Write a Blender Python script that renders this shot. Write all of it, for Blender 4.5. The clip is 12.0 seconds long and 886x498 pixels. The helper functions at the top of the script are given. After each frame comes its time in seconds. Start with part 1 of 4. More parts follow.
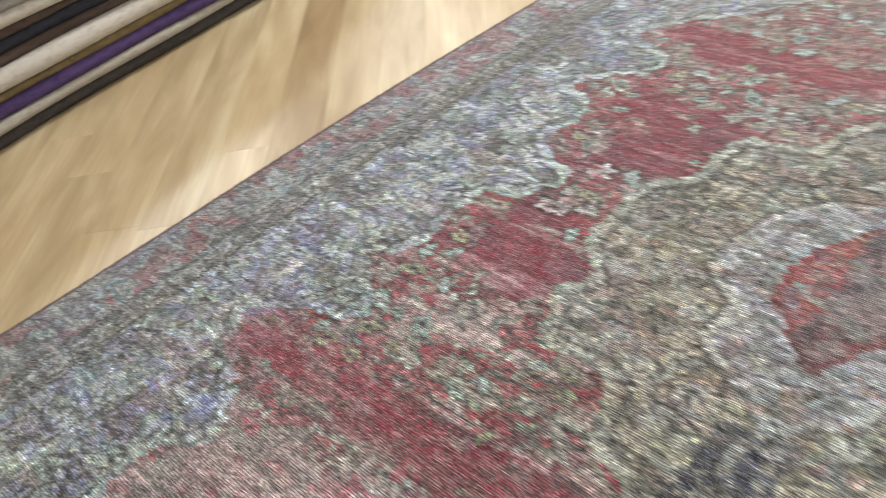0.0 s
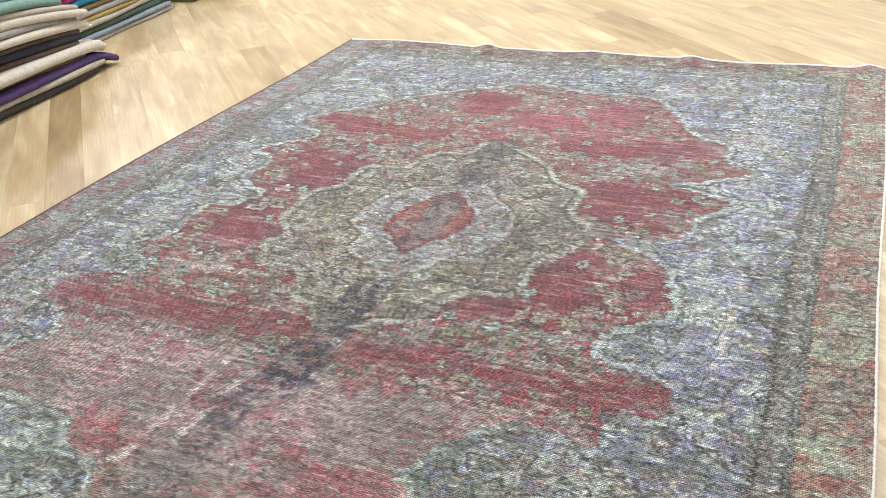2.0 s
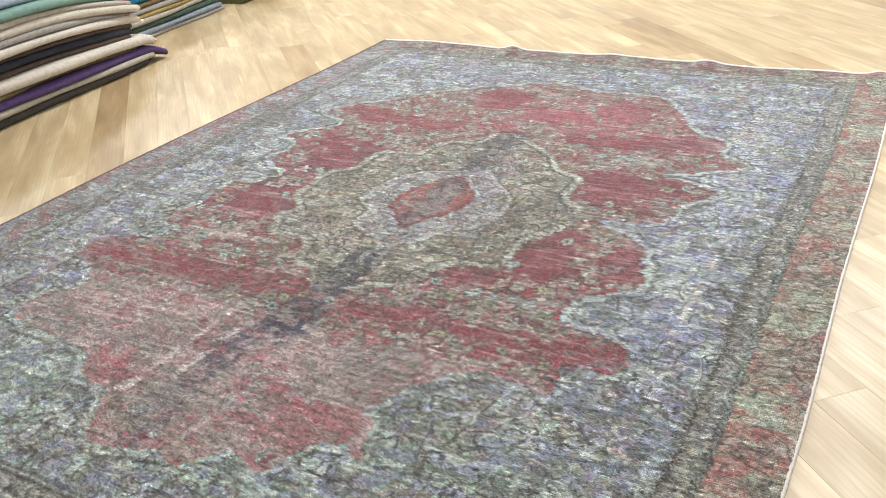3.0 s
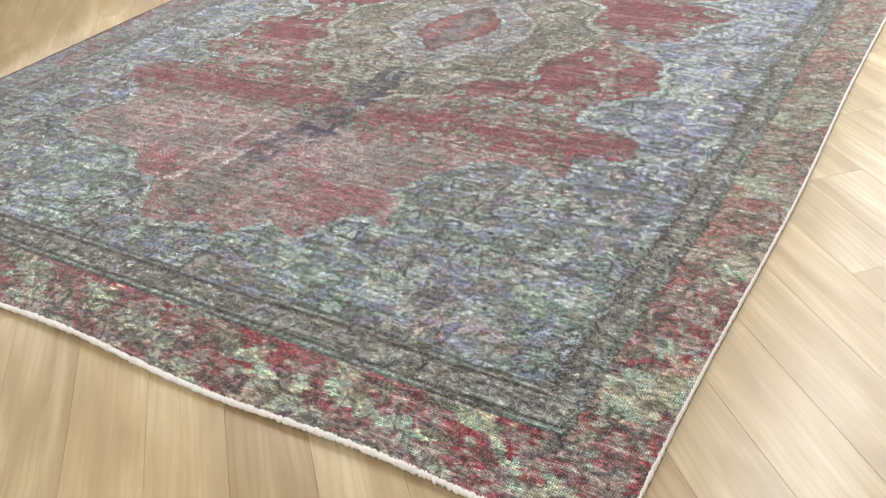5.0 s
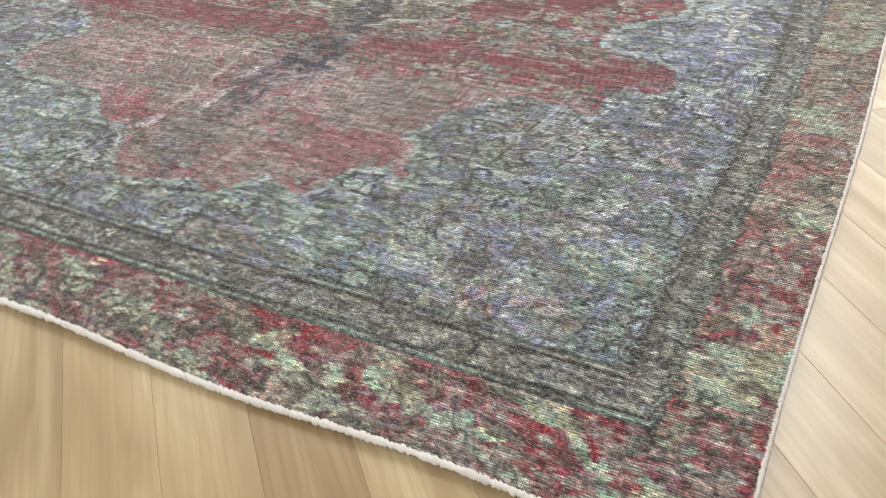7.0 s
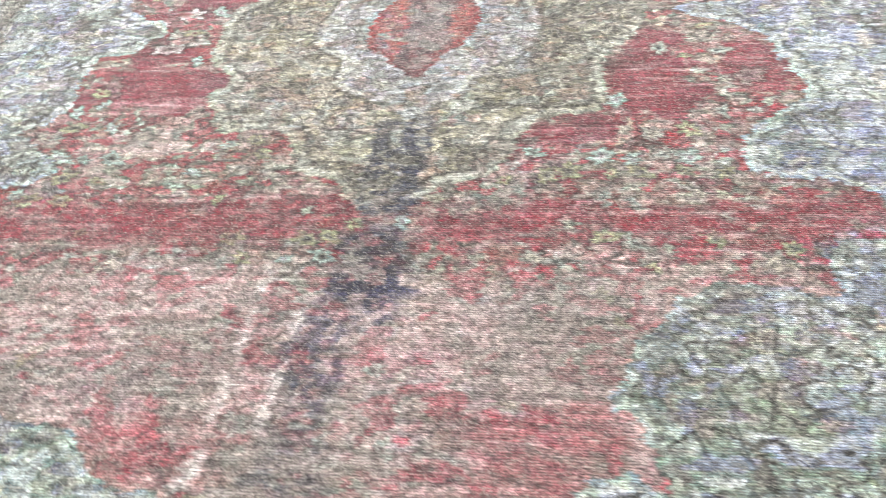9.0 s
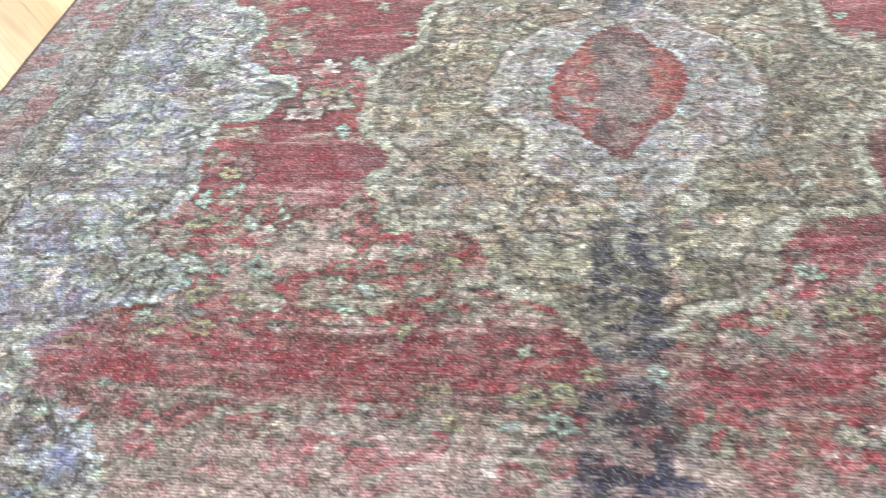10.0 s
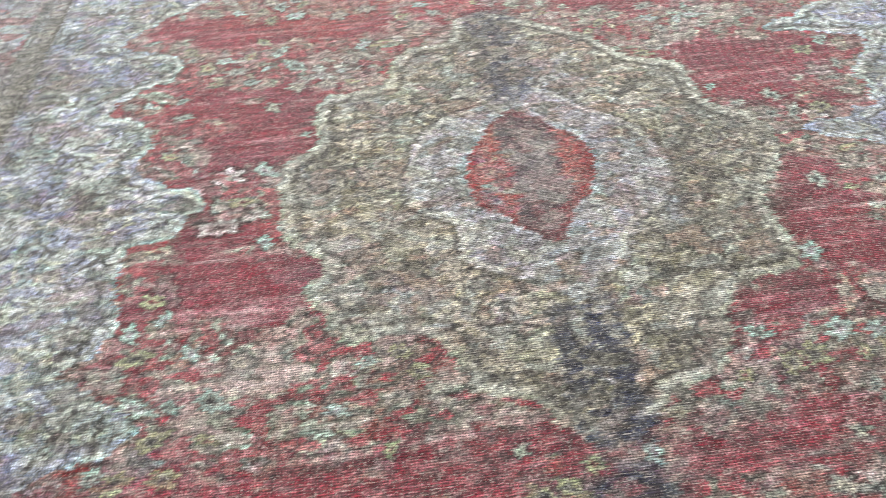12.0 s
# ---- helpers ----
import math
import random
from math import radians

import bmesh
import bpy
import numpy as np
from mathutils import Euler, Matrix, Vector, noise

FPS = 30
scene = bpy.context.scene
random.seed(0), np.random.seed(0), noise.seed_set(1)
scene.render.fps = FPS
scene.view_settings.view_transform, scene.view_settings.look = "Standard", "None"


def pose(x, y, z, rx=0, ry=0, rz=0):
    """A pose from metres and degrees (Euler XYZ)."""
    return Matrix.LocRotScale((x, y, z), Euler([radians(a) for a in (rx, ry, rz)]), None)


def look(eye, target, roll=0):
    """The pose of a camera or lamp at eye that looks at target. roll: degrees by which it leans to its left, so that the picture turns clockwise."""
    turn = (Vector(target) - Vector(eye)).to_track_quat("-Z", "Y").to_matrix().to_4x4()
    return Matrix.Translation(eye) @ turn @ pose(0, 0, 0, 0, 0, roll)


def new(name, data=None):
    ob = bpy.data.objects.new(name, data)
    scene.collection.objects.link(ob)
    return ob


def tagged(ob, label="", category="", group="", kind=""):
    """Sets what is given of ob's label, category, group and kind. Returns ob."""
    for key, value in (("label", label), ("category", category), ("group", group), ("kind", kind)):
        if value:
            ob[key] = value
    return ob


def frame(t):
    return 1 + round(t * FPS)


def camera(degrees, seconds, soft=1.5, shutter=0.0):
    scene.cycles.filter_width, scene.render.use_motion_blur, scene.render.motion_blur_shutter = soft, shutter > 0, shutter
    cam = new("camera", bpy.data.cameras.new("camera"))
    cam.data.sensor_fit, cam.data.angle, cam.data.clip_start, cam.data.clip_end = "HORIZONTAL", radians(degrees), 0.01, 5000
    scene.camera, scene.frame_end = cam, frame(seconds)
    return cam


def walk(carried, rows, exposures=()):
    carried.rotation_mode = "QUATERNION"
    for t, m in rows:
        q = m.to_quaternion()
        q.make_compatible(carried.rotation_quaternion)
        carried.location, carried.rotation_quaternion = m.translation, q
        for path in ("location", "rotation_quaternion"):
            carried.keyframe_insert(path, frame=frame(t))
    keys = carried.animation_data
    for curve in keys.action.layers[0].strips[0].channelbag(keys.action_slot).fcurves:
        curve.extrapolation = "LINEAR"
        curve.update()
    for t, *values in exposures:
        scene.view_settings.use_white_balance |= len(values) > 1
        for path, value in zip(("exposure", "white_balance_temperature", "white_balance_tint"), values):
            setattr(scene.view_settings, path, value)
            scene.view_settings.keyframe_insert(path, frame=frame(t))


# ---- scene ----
cam = camera(54.3, 12.0, soft=0.6, shutter=0.3)
PATH = [
    (0, (0.44, 0.655, 1.169), (-0.796, 1.647, -0.05), -11.8),
    (0.5, (0.744, 0.351, 1.214), (-0.214, 1.694, 0.084), -7.3),
    (1, (1.005, 0.097, 1.273), (0.15, 1.571, 0.227), -6.6),
    (1.5, (1.138, -0.246, 1.295), (0.386, 1.309, 0.287), -4.1),
    (2, (1.228, -0.433, 1.355), (0.462, 1.141, 0.387), -4.3),
    (2.5, (1.352, -0.496, 1.353), (0.524, 1.068, 0.422), -4.6),
    (2.7, (1.424, -0.521, 1.345), (0.567, 1.033, 0.422), -4.4),
    (4.3, (1.627, -0.745, 1.176), (0.696, 0.708, 0.166), -4.2),
    (4.5, (1.646, -0.765, 1.167), (0.709, 0.675, 0.143), -4.6),
    (5, (1.684, -0.806, 1.146), (0.763, 0.576, 0.031), -5.8),
    (5.5, (1.698, -0.83, 1.125), (0.8, 0.497, -0.072), -6.1),
    (6, (1.686, -0.835, 1.124), (0.794, 0.445, -0.128), -6.0),
    (6.5, (1.59, -0.787, 1.098), (0.716, 0.495, -0.164), -5.7),
    (6.7, (1.515, -0.746, 1.084), (0.676, 0.565, -0.172), -5.2),
    (8.3, (0.82, -0.238, 1.112), (0.283, 1.024, -0.343), -11.8),
    (8.5, (0.716, -0.169, 1.113), (0.209, 1.11, -0.338), -11.5),
    (9, (0.409, -0.011, 1.139), (0.116, 1.389, -0.259), -7.8),
    (9.5, (0.206, 0.163, 1.113), (-0.085, 1.559, -0.289), -8.6),
    (10, (-0.023, 0.407, 1.088), (-0.357, 1.777, -0.33), -8.9),
    (10.5, (-0.202, 0.47, 1.114), (-0.38, 1.928, -0.244), -6.6),
    (11, (-0.351, 0.466, 1.126), (-0.314, 1.922, -0.245), -2.9),
    (11.5, (-0.383, 0.467, 1.134), (-0.304, 1.917, -0.24), -0.1),
    (12, (-0.278, 0.468, 1.136), (-0.17, 1.947, -0.206), -3.5),
]
walk(cam, [(t, look(eye, target, roll)) for t, eye, target, roll in PATH],
     [(0, -0.1), (1.5, 0.08), (2.5, 0.05), (4.5, 0.08), (6.5, -0.18), (8.5, 0.63), (10, 0.33), (11, -0.02), (12, 0.14)])

# ---- light: closed showroom; its long ceiling lamps are unseen and added ----
world = bpy.data.worlds.new("world")
scene.world = world
world.use_nodes = True
world.node_tree.nodes["Background"].inputs[0].default_value = (0.9, 0.95, 1.0, 1)
world.node_tree.nodes["Background"].inputs[1].default_value = 0.05

FLOOR_Z = -0.008
X0, X1, Y0, Y1, CEIL = -7.0, 4.2, -4.5, 8.5, 3.0


def lamp(x, y, sx, sy, watts, colour):
    data = bpy.data.lights.new("lamp", "AREA")
    data.shape, data.size, data.size_y, data.energy, data.color = "RECTANGLE", sx, sy, watts, colour
    ob = new("lamp", data)
    ob.matrix_world = pose(x, y, CEIL - 0.07)
    return ob


# Unseen lamps, placed to brighten the walls and the floor's reflections.
LAMPS = [(x, y) for x in (-6.0, -1.9, 1.5) for y in (-2.4, 3.2, 6.4)]
for lx, ly in LAMPS:
    lamp(lx, ly, 0.5, 2.2, (44, 72, 54)[int(ly > 0) + int(ly > 4)] * (1.2, 1.12, 1.15)[int(lx > -3) + int(lx > 0)], (0.95, 0.97, 0.98))


# ---- materials ----
def lin(c):
    return tuple((v / 12.92 if v <= 0.04045 else ((v + 0.055) / 1.055) ** 2.4) for v in c)


def rgb(r, g, b):
    return (*lin((r / 255, g / 255, b / 255)), 1)


class Nodes:
    def __init__(self, name):
        self.mat = bpy.data.materials.new(name)
        self.mat.use_nodes = True
        self.tree = self.mat.node_tree
        self.bsdf = self.tree.nodes["Principled BSDF"]

    def add(self, kind, **values):
        n = self.tree.nodes.new(kind)
        for k, v in values.items():
            if k == "op":
                n.operation = v
            elif k == "blend":
                n.blend_type = v
            elif k == "dtype":
                n.data_type = v
            elif k == "attribute":
                n.attribute_name = v
        return n

    def link(self, a, b):
        self.tree.links.new(a, b)

    def math(self, op, a, b=None):
        n = self.add("ShaderNodeMath", op=op)
        for i, v in enumerate((a, b)):
            if v is None:
                continue
            if isinstance(v, (int, float)):
                n.inputs[i].default_value = v
            else:
                self.link(v, n.inputs[i])
        return n.outputs[0]

    def coords(self, scale, rot=(0, 0, 0), kind="Object", shift=None):
        tc = self.add("ShaderNodeTexCoord")
        mp = self.add("ShaderNodeMapping")
        mp.inputs["Scale"].default_value = scale
        mp.inputs["Rotation"].default_value = rot
        self.link(tc.outputs[kind], mp.inputs["Vector"])
        if shift is not None:
            self.link(shift, mp.inputs["Location"])
        return mp.outputs[0]

    def noise(self, vec, scale, detail=3.0, rough=0.55, distortion=0.0):
        n = self.add("ShaderNodeTexNoise")
        self.link(vec, n.inputs["Vector"])
        n.inputs["Scale"].default_value = scale
        n.inputs["Detail"].default_value = detail
        n.inputs["Roughness"].default_value = rough
        n.inputs["Distortion"].default_value = distortion
        return n.outputs["Fac"]

    def ramp(self, fac, stops):
        n = self.add("ShaderNodeValToRGB")
        e = n.color_ramp.elements
        while len(e) < len(stops):
            e.new(0.5)
        for el, (p, c) in zip(e, stops):
            el.position, el.color = p, c
        self.link(fac, n.inputs[0])
        return n.outputs[0]

    def mix(self, a, b, fac, blend="MIX"):
        n = self.add("ShaderNodeMix", dtype="RGBA", blend=blend)
        for i, v in ((0, fac), (6, a), (7, b)):
            if isinstance(v, (int, float)):
                n.inputs[i].default_value = v
            elif isinstance(v, tuple):
                n.inputs[i].default_value = v
            else:
                self.link(v, n.inputs[i])
        return n.outputs[2]

    def bump(self, height, strength, distance):
        n = self.add("ShaderNodeBump")
        n.inputs["Strength"].default_value = strength
        n.inputs["Distance"].default_value = distance
        self.link(height, n.inputs["Height"])
        self.link(n.outputs[0], self.bsdf.inputs["Normal"])

    def colour(self, c):
        self.link(c, self.bsdf.inputs["Base Color"])

    def rough(self, r, spec=0.5):
        if isinstance(r, (int, float)):
            self.bsdf.inputs["Roughness"].default_value = r
        else:
            self.link(r, self.bsdf.inputs["Roughness"])
        self.bsdf.inputs["Specular IOR Level"].default_value = spec


def grey(v):
    return (v, v, v, 1)


def oak(name, light, dark, vein, joined=False):
    """Lacquered oak board: long grain, cathedral bands and soft pale streaks; its board runs along x."""
    m = Nodes(name)
    chance = m.add("ShaderNodeNewGeometry").outputs["Random Per Island"] if joined else m.add("ShaderNodeObjectInfo").outputs["Random"]
    m.bsdf.inputs["Coat Weight"].default_value, m.bsdf.inputs["Coat Roughness"].default_value = 0.30, 0.26
    shift = m.add("ShaderNodeCombineXYZ")
    m.link(m.math("MULTIPLY", chance, 37.0), shift.inputs[0])
    m.link(m.math("MULTIPLY", chance, 91.0), shift.inputs[1])
    m.link(m.math("MULTIPLY", chance, 53.0), shift.inputs[2])
    broad = m.noise(m.coords((1.6, 9, 1), shift=shift.outputs[0]), 1.3, 3, 0.5, 0.5)
    fine = m.noise(m.coords((3, 120, 1), shift=shift.outputs[0]), 2.0, 4, 0.65, 0.4)
    band = m.add("ShaderNodeTexWave")
    band.wave_type, band.bands_direction = "BANDS", "Y"
    m.link(m.coords((0.8, 9, 1), shift=shift.outputs[0]), band.inputs["Vector"])
    band.inputs["Scale"].default_value, band.inputs["Distortion"].default_value = 2.0, 11.0
    band.inputs["Detail"].default_value, band.inputs["Detail Scale"].default_value = 3.0, 0.9
    base = m.ramp(broad, [(0.33, dark), (0.52, light), (0.70, vein)])
    base = m.mix(base, dark, m.math("MULTIPLY", m.ramp(band.outputs["Fac"], [(0.55, grey(0)), (0.95, grey(1))]), 0.30))
    base = m.mix(base, dark, m.math("MULTIPLY", m.ramp(fine, [(0.46, grey(0)), (0.72, grey(1))]), 0.28))
    streak = m.noise(m.coords((0.7, 13, 1), shift=shift.outputs[0]), 1.0, 3, 0.5, 0.9)
    base = m.mix(base, vein, m.math("MULTIPLY", m.ramp(streak, [(0.58, grey(0)), (0.70, grey(1))]), 0.42))
    base = m.mix(base, dark, m.math("MULTIPLY", m.ramp(streak, [(0.28, grey(1)), (0.42, grey(0))]), 0.30))
    value = m.add("ShaderNodeHueSaturation")
    m.link(base, value.inputs["Color"])
    m.link(m.math("ADD", m.math("MULTIPLY", chance, 0.16), 0.92), value.inputs["Value"])
    m.colour(value.outputs[0])
    m.rough(m.math("ADD", m.math("MULTIPLY", fine, 0.16), 0.30), 0.45)
    m.bump(fine, 0.08, 0.0012)
    return m.mat


PALE = (rgb(187, 166, 131), rgb(168, 146, 112), rgb(208, 192, 158))
BROWN = (rgb(166, 142, 106), rgb(146, 122, 90), rgb(184, 162, 126))
OAK, OAK_BROWN = oak("oak_pale", *PALE), oak("oak_brown", *BROWN)
OAK_FAR, OAK_BROWN_FAR = oak("oak_pale_joined", *PALE, True), oak("oak_brown_joined", *BROWN, True)


def plain(name, colour, rough=0.8, vary=0.08, scale=6.0):
    m = Nodes(name)
    n = m.noise(m.coords((1, 1, 1)), scale, 4)
    c = tuple(colour[:3])
    m.colour(m.ramp(n, [(0.3, (*[v * (1 - vary) for v in c], 1)), (0.7, (*[min(1, v * (1 + vary)) for v in c], 1))]))
    m.rough(rough)
    return m.mat


WALL = plain("wall_paint", (0.84, 0.83, 0.80), 0.7, 0.03, 2)
CEILING = plain("ceiling_paint", (0.8, 0.8, 0.78), 0.8, 0.02, 2)
LAMP_METAL = plain("lamp_metal", (0.7, 0.7, 0.7), 0.4, 0.02)
SUBFLOOR = plain("joint_filler", (0.40, 0.32, 0.22), 0.9, 0.2, 30)


def wool(name, a, b, c=None, scale=40.0):
    """Folded carpet cloth: woven flecks, slubs and a dusty bloom."""
    m = Nodes(name)
    fleck = m.noise(m.coords((1, 1, 2)), scale, 5, 0.7)
    soft = m.noise(m.coords((1, 1, 1)), 7.0, 3)
    col = m.ramp(fleck, [(0.32, b), (0.52, a), (0.75, c or a)])
    col = m.mix(col, b, m.math("MULTIPLY", soft, 0.45))
    m.colour(col)
    m.rough(0.95, 0.15)
    weave = m.noise(m.coords((60, 300, 300)), 3.0, 2)
    m.bump(weave, 0.35, 0.002)
    return m.mat


CLOTH = {
    "charcoal": wool("wool_charcoal", rgb(78, 74, 72), rgb(52, 50, 50)),
    "beige": wool("wool_beige", rgb(172, 166, 156), rgb(138, 132, 122)),
    "purple": wool("wool_purple", rgb(88, 70, 114), rgb(62, 50, 86)),
    "olive": wool("wool_olive", rgb(128, 112, 82), rgb(92, 80, 58)),
    "cream": wool("wool_cream", rgb(198, 192, 183), rgb(166, 159, 150)),
    "brown": wool("wool_brown", rgb(92, 78, 70), rgb(62, 54, 52)),
    "navy": wool("wool_navy", rgb(58, 60, 70), rgb(38, 40, 48)),
    "grey": wool("wool_grey", rgb(160, 156, 152), rgb(122, 120, 120)),
    "teal": wool("wool_teal", rgb(122, 150, 142), rgb(94, 122, 118)),
    "bluegrey": wool("wool_bluegrey", rgb(140, 150, 162), rgb(100, 110, 126)),
    "green": wool("wool_green", rgb(74, 92, 82), rgb(50, 62, 58)),
    "mustard": wool("wool_mustard", rgb(158, 138, 84), rgb(120, 104, 64)),
    "magenta": wool("wool_magenta", rgb(160, 52, 100), rgb(110, 34, 74)),
    "petrol": wool("wool_petrol", rgb(38, 110, 134), rgb(24, 74, 96)),
    "moss": wool("wool_moss", rgb(92, 94, 62), rgb(62, 64, 44)),
}
FRINGE = wool("cotton_fringe", rgb(244, 242, 240), rgb(226, 222, 220))


# ---- mesh helpers ----
def part(name, bm, material, parent=None, label=""):
    me = bpy.data.meshes.new(name)
    bm.to_mesh(me)
    bm.free()
    me.materials.append(material)
    ob = new(name, me)
    ob.parent = parent
    if label:
        tagged(ob, label)
    return ob


def empty(name, x, y, z, rz=0.0):
    ob = new(name)
    ob.matrix_world = pose(x, y, z, 0, 0, rz)
    return ob


def box(bm, x0, x1, y0, y1, z0, z1, bevel=0.0):
    r = bmesh.ops.create_cube(bm, size=1.0, matrix=Matrix.Translation(((x0 + x1) / 2, (y0 + y1) / 2, (z0 + z1) / 2)) @ Matrix.Diagonal((x1 - x0, y1 - y0, z1 - z0, 1)))
    if bevel:
        edges = list({e for v in r["verts"] for e in v.link_edges})
        bmesh.ops.bevel(bm, geom=edges, offset=bevel, segments=2, affect="EDGES")
    return bm


def tube(points, radius, sides=8, closed_ends=True):
    """A round cord along points; radius may be a function of the index."""
    bm = bmesh.new()
    rings = []
    n = len(points)
    for i, p in enumerate(points):
        d = (Vector(points[min(i + 1, n - 1)]) - Vector(points[max(i - 1, 0)])).normalized()
        side = d.cross(Vector((0, 0, 1)))
        side = side.normalized() if side.length > 1e-4 else Vector((1, 0, 0))
        up = side.cross(d)
        r = radius(i) if callable(radius) else radius
        rings.append([bm.verts.new(Vector(p) + r * (math.cos(a) * side + math.sin(a) * up)) for a in [2 * math.pi * k / sides for k in range(sides)]])
    for a, b in zip(rings, rings[1:]):
        for k in range(sides):
            bm.faces.new((a[k], a[(k + 1) % sides], b[(k + 1) % sides], b[k]))
    if closed_ends:
        bm.faces.new(rings[0][::-1])
        bm.faces.new(rings[-1])
    for f in bm.faces:
        f.smooth = True
    bmesh.ops.recalc_face_normals(bm, faces=bm.faces)
    return bm


# ---- room shell ----
def shell(name, x0, x1, y0, y1, z0, z1, material, label):
    ob = part(name, box(bmesh.new(), x0, x1, y0, y1, z0, z1), material)
    return tagged(ob, label, "wall" if "wall" in name else name, kind="structure")


shell("wall_north", X0, X1, Y1, Y1 + 0.2, FLOOR_Z - 0.03, CEIL, WALL, "plain off-white painted showroom wall")
shell("wall_south", X0, X1, Y0 - 0.2, Y0, FLOOR_Z - 0.03, CEIL, WALL, "plain off-white painted showroom wall")
shell("wall_west", X0 - 0.2, X0, Y0 - 0.2, Y1 + 0.2, FLOOR_Z - 0.03, CEIL, WALL, "plain off-white painted showroom wall")
shell("wall_east", X1, X1 + 0.2, Y0 - 0.2, Y1 + 0.2, FLOOR_Z - 0.03, CEIL, WALL, "plain off-white painted showroom wall")
shell("ceiling", X0 - 0.2, X1 + 0.2, Y0 - 0.2, Y1 + 0.2, CEIL, CEIL + 0.15, CEILING, "plain white painted showroom ceiling")


# Unseen fixture added round each lamp.
def unseen_ceiling_light(x, y):
    top = empty("unseen_ceiling_light", x, y, CEIL - 0.005)
    bm = bmesh.new()
    for sx in (-1, 1):
        box(bm, min(sx * 0.29, sx * 0.26), max(sx * 0.29, sx * 0.26), -1.15, 1.15, -0.08, 0.0)
        box(bm, -0.26, 0.26, min(sx * 1.15, sx * 1.12), max(sx * 1.15, sx * 1.12), -0.08, 0.0)
    part("frame", bm, LAMP_METAL, top)
    part("reflector", box(bmesh.new(), -0.26, 0.26, -1.12, 1.12, -0.03, -0.01), CEILING, top)
    return tagged(top, "unseen long white rectangular ceiling lamp, added to light the room, switched on", "ceiling light", "ceiling lights")


for lx, ly in LAMPS:
    unseen_ceiling_light(lx, ly)


# ---- piles of folded carpets ----
def folded(length, depth, thick, lip, seed, base, wave=0.012):
    """A carpet folded over on itself: rounded fold at +x, open lips behind, run along y and slightly limp."""
    rnd = random.Random(seed)
    r = thick / 2
    prof = [(-depth, 0.0)]
    for k in range(9):
        a = -math.pi / 2 + math.pi * k / 8
        prof.append((-r + r * math.cos(a), r + r * math.sin(a)))
    prof.append((-depth, thick))
    prof.append((-depth, thick * 0.56))
    prof.append((-r * 0.9, thick * 0.54))
    prof.append((-r * 0.9, thick * 0.46))
    prof.append((-depth, thick * 0.44))
    bm = bmesh.new()
    n = max(26, int(length * 18))
    p1, p2, p3 = rnd.uniform(0, 6), rnd.uniform(0, 6), rnd.uniform(0, 6)
    rings = []
    for i in range(n + 1):
        s = i / n
        y = s * length
        dx = wave * math.sin(2.8 * y + p1) + wave * 0.5 * math.sin(7.0 * y + p2)
        dz = 0.003 * math.sin(9 * s + p3)
        squash = 1.0 - lip * max(0.0, (y - length + 0.12) / 0.12) ** 2
        sag = 0.24 * min(1.0, max(0.0, (y - 1.70) / 0.95)) ** 2 + 0.55 * max(0.0, y - 2.65) / 0.12
        rings.append([bm.verts.new((x + dx * (1 if x > -depth * 0.5 else 0.3) - (1 - squash) * 0.03, y, z * squash + dz * z / thick - min(sag, 0.9) * base)) for x, z in prof])
    for a, b in zip(rings, rings[1:]):
        for k in range(len(prof)):
            j = (k + 1) % len(prof)
            bm.faces.new((a[k], b[k], b[j], a[j]))
    bm.faces.new(rings[0])
    bm.faces.new(rings[-1][::-1])
    bmesh.ops.recalc_face_normals(bm, faces=bm.faces)
    for f in bm.faces:
        f.smooth = abs(f.normal.y) < 0.9
    return bm


def pile(x, y, rz, layers, group):
    """Carpets laid one upon another. layers: cloth, thickness, end, shift of the fold, fringe."""
    z = FLOOR_Z + 0.001
    for i, (cloth, thick, end, dx, fringed) in enumerate(layers):
        start = 0.0
        m = pose(x, y, z, 0, 0, rz) @ Matrix.Translation((dx, start, 0))
        top = new("folded_rug")
        top.matrix_world = m
        part("body", folded(end - start, 0.85, thick - 0.0015, 0.10, i * 7 + int(x * 10), z - FLOOR_Z - 0.001), CLOTH[cloth], top)
        if fringed:
            bm = bmesh.new()
            rnd = random.Random(i)
            for k in range(24):
                px = -0.01 - k * 0.012
                zz = rnd.uniform(0.25, 0.8) * thick - 0.24 * min(1.0, max(0.0, (end - 1.70) / 0.95)) ** 2 * (z - FLOOR_Z)
                t = tube([(px, end - 0.005, zz), (px + rnd.uniform(-.004, .008), end + 0.012, zz - 0.003), (px + rnd.uniform(-.006, .012), end + rnd.uniform(0.018, 0.03), zz - 0.010)], 0.0022, 5)
                me = bpy.data.meshes.new("strand")
                t.to_mesh(me)
                t.free()
                bm.from_mesh(me)
                bpy.data.meshes.remove(me)
            part("fringe", bm, FRINGE, top, "short off-white cotton fringe")
        where = "lying on the floor" if i == 0 else "lying in a pile"
        tagged(top, "folded %s%s wool rug %s" % (cloth, " fringed" if fringed else "", where), "folded rug", group)
        z += thick


pile(-2.167, 0.508, 8.0, [
    ("charcoal", 0.050, 2.61, -0.02, False), ("beige", 0.036, 2.65, 0.0, False), ("purple", 0.044, 2.78, 0.0, False),
    ("olive", 0.030, 2.55, -0.025, False), ("cream", 0.060, 2.67, 0.012, True), ("brown", 0.030, 2.51, -0.03, False),
    ("navy", 0.044, 2.53, -0.03, False), ("brown", 0.030, 2.54, -0.03, True), ("cream", 0.046, 2.61, 0.0, True),
    ("grey", 0.036, 2.55, -0.01, False), ("cream", 0.046, 2.60, 0.0, True), ("beige", 0.034, 2.54, 0.0, False),
    ("teal", 0.046, 2.45, -0.01, False), ("bluegrey", 0.034, 2.35, -0.06, False)], "pile of folded rugs")
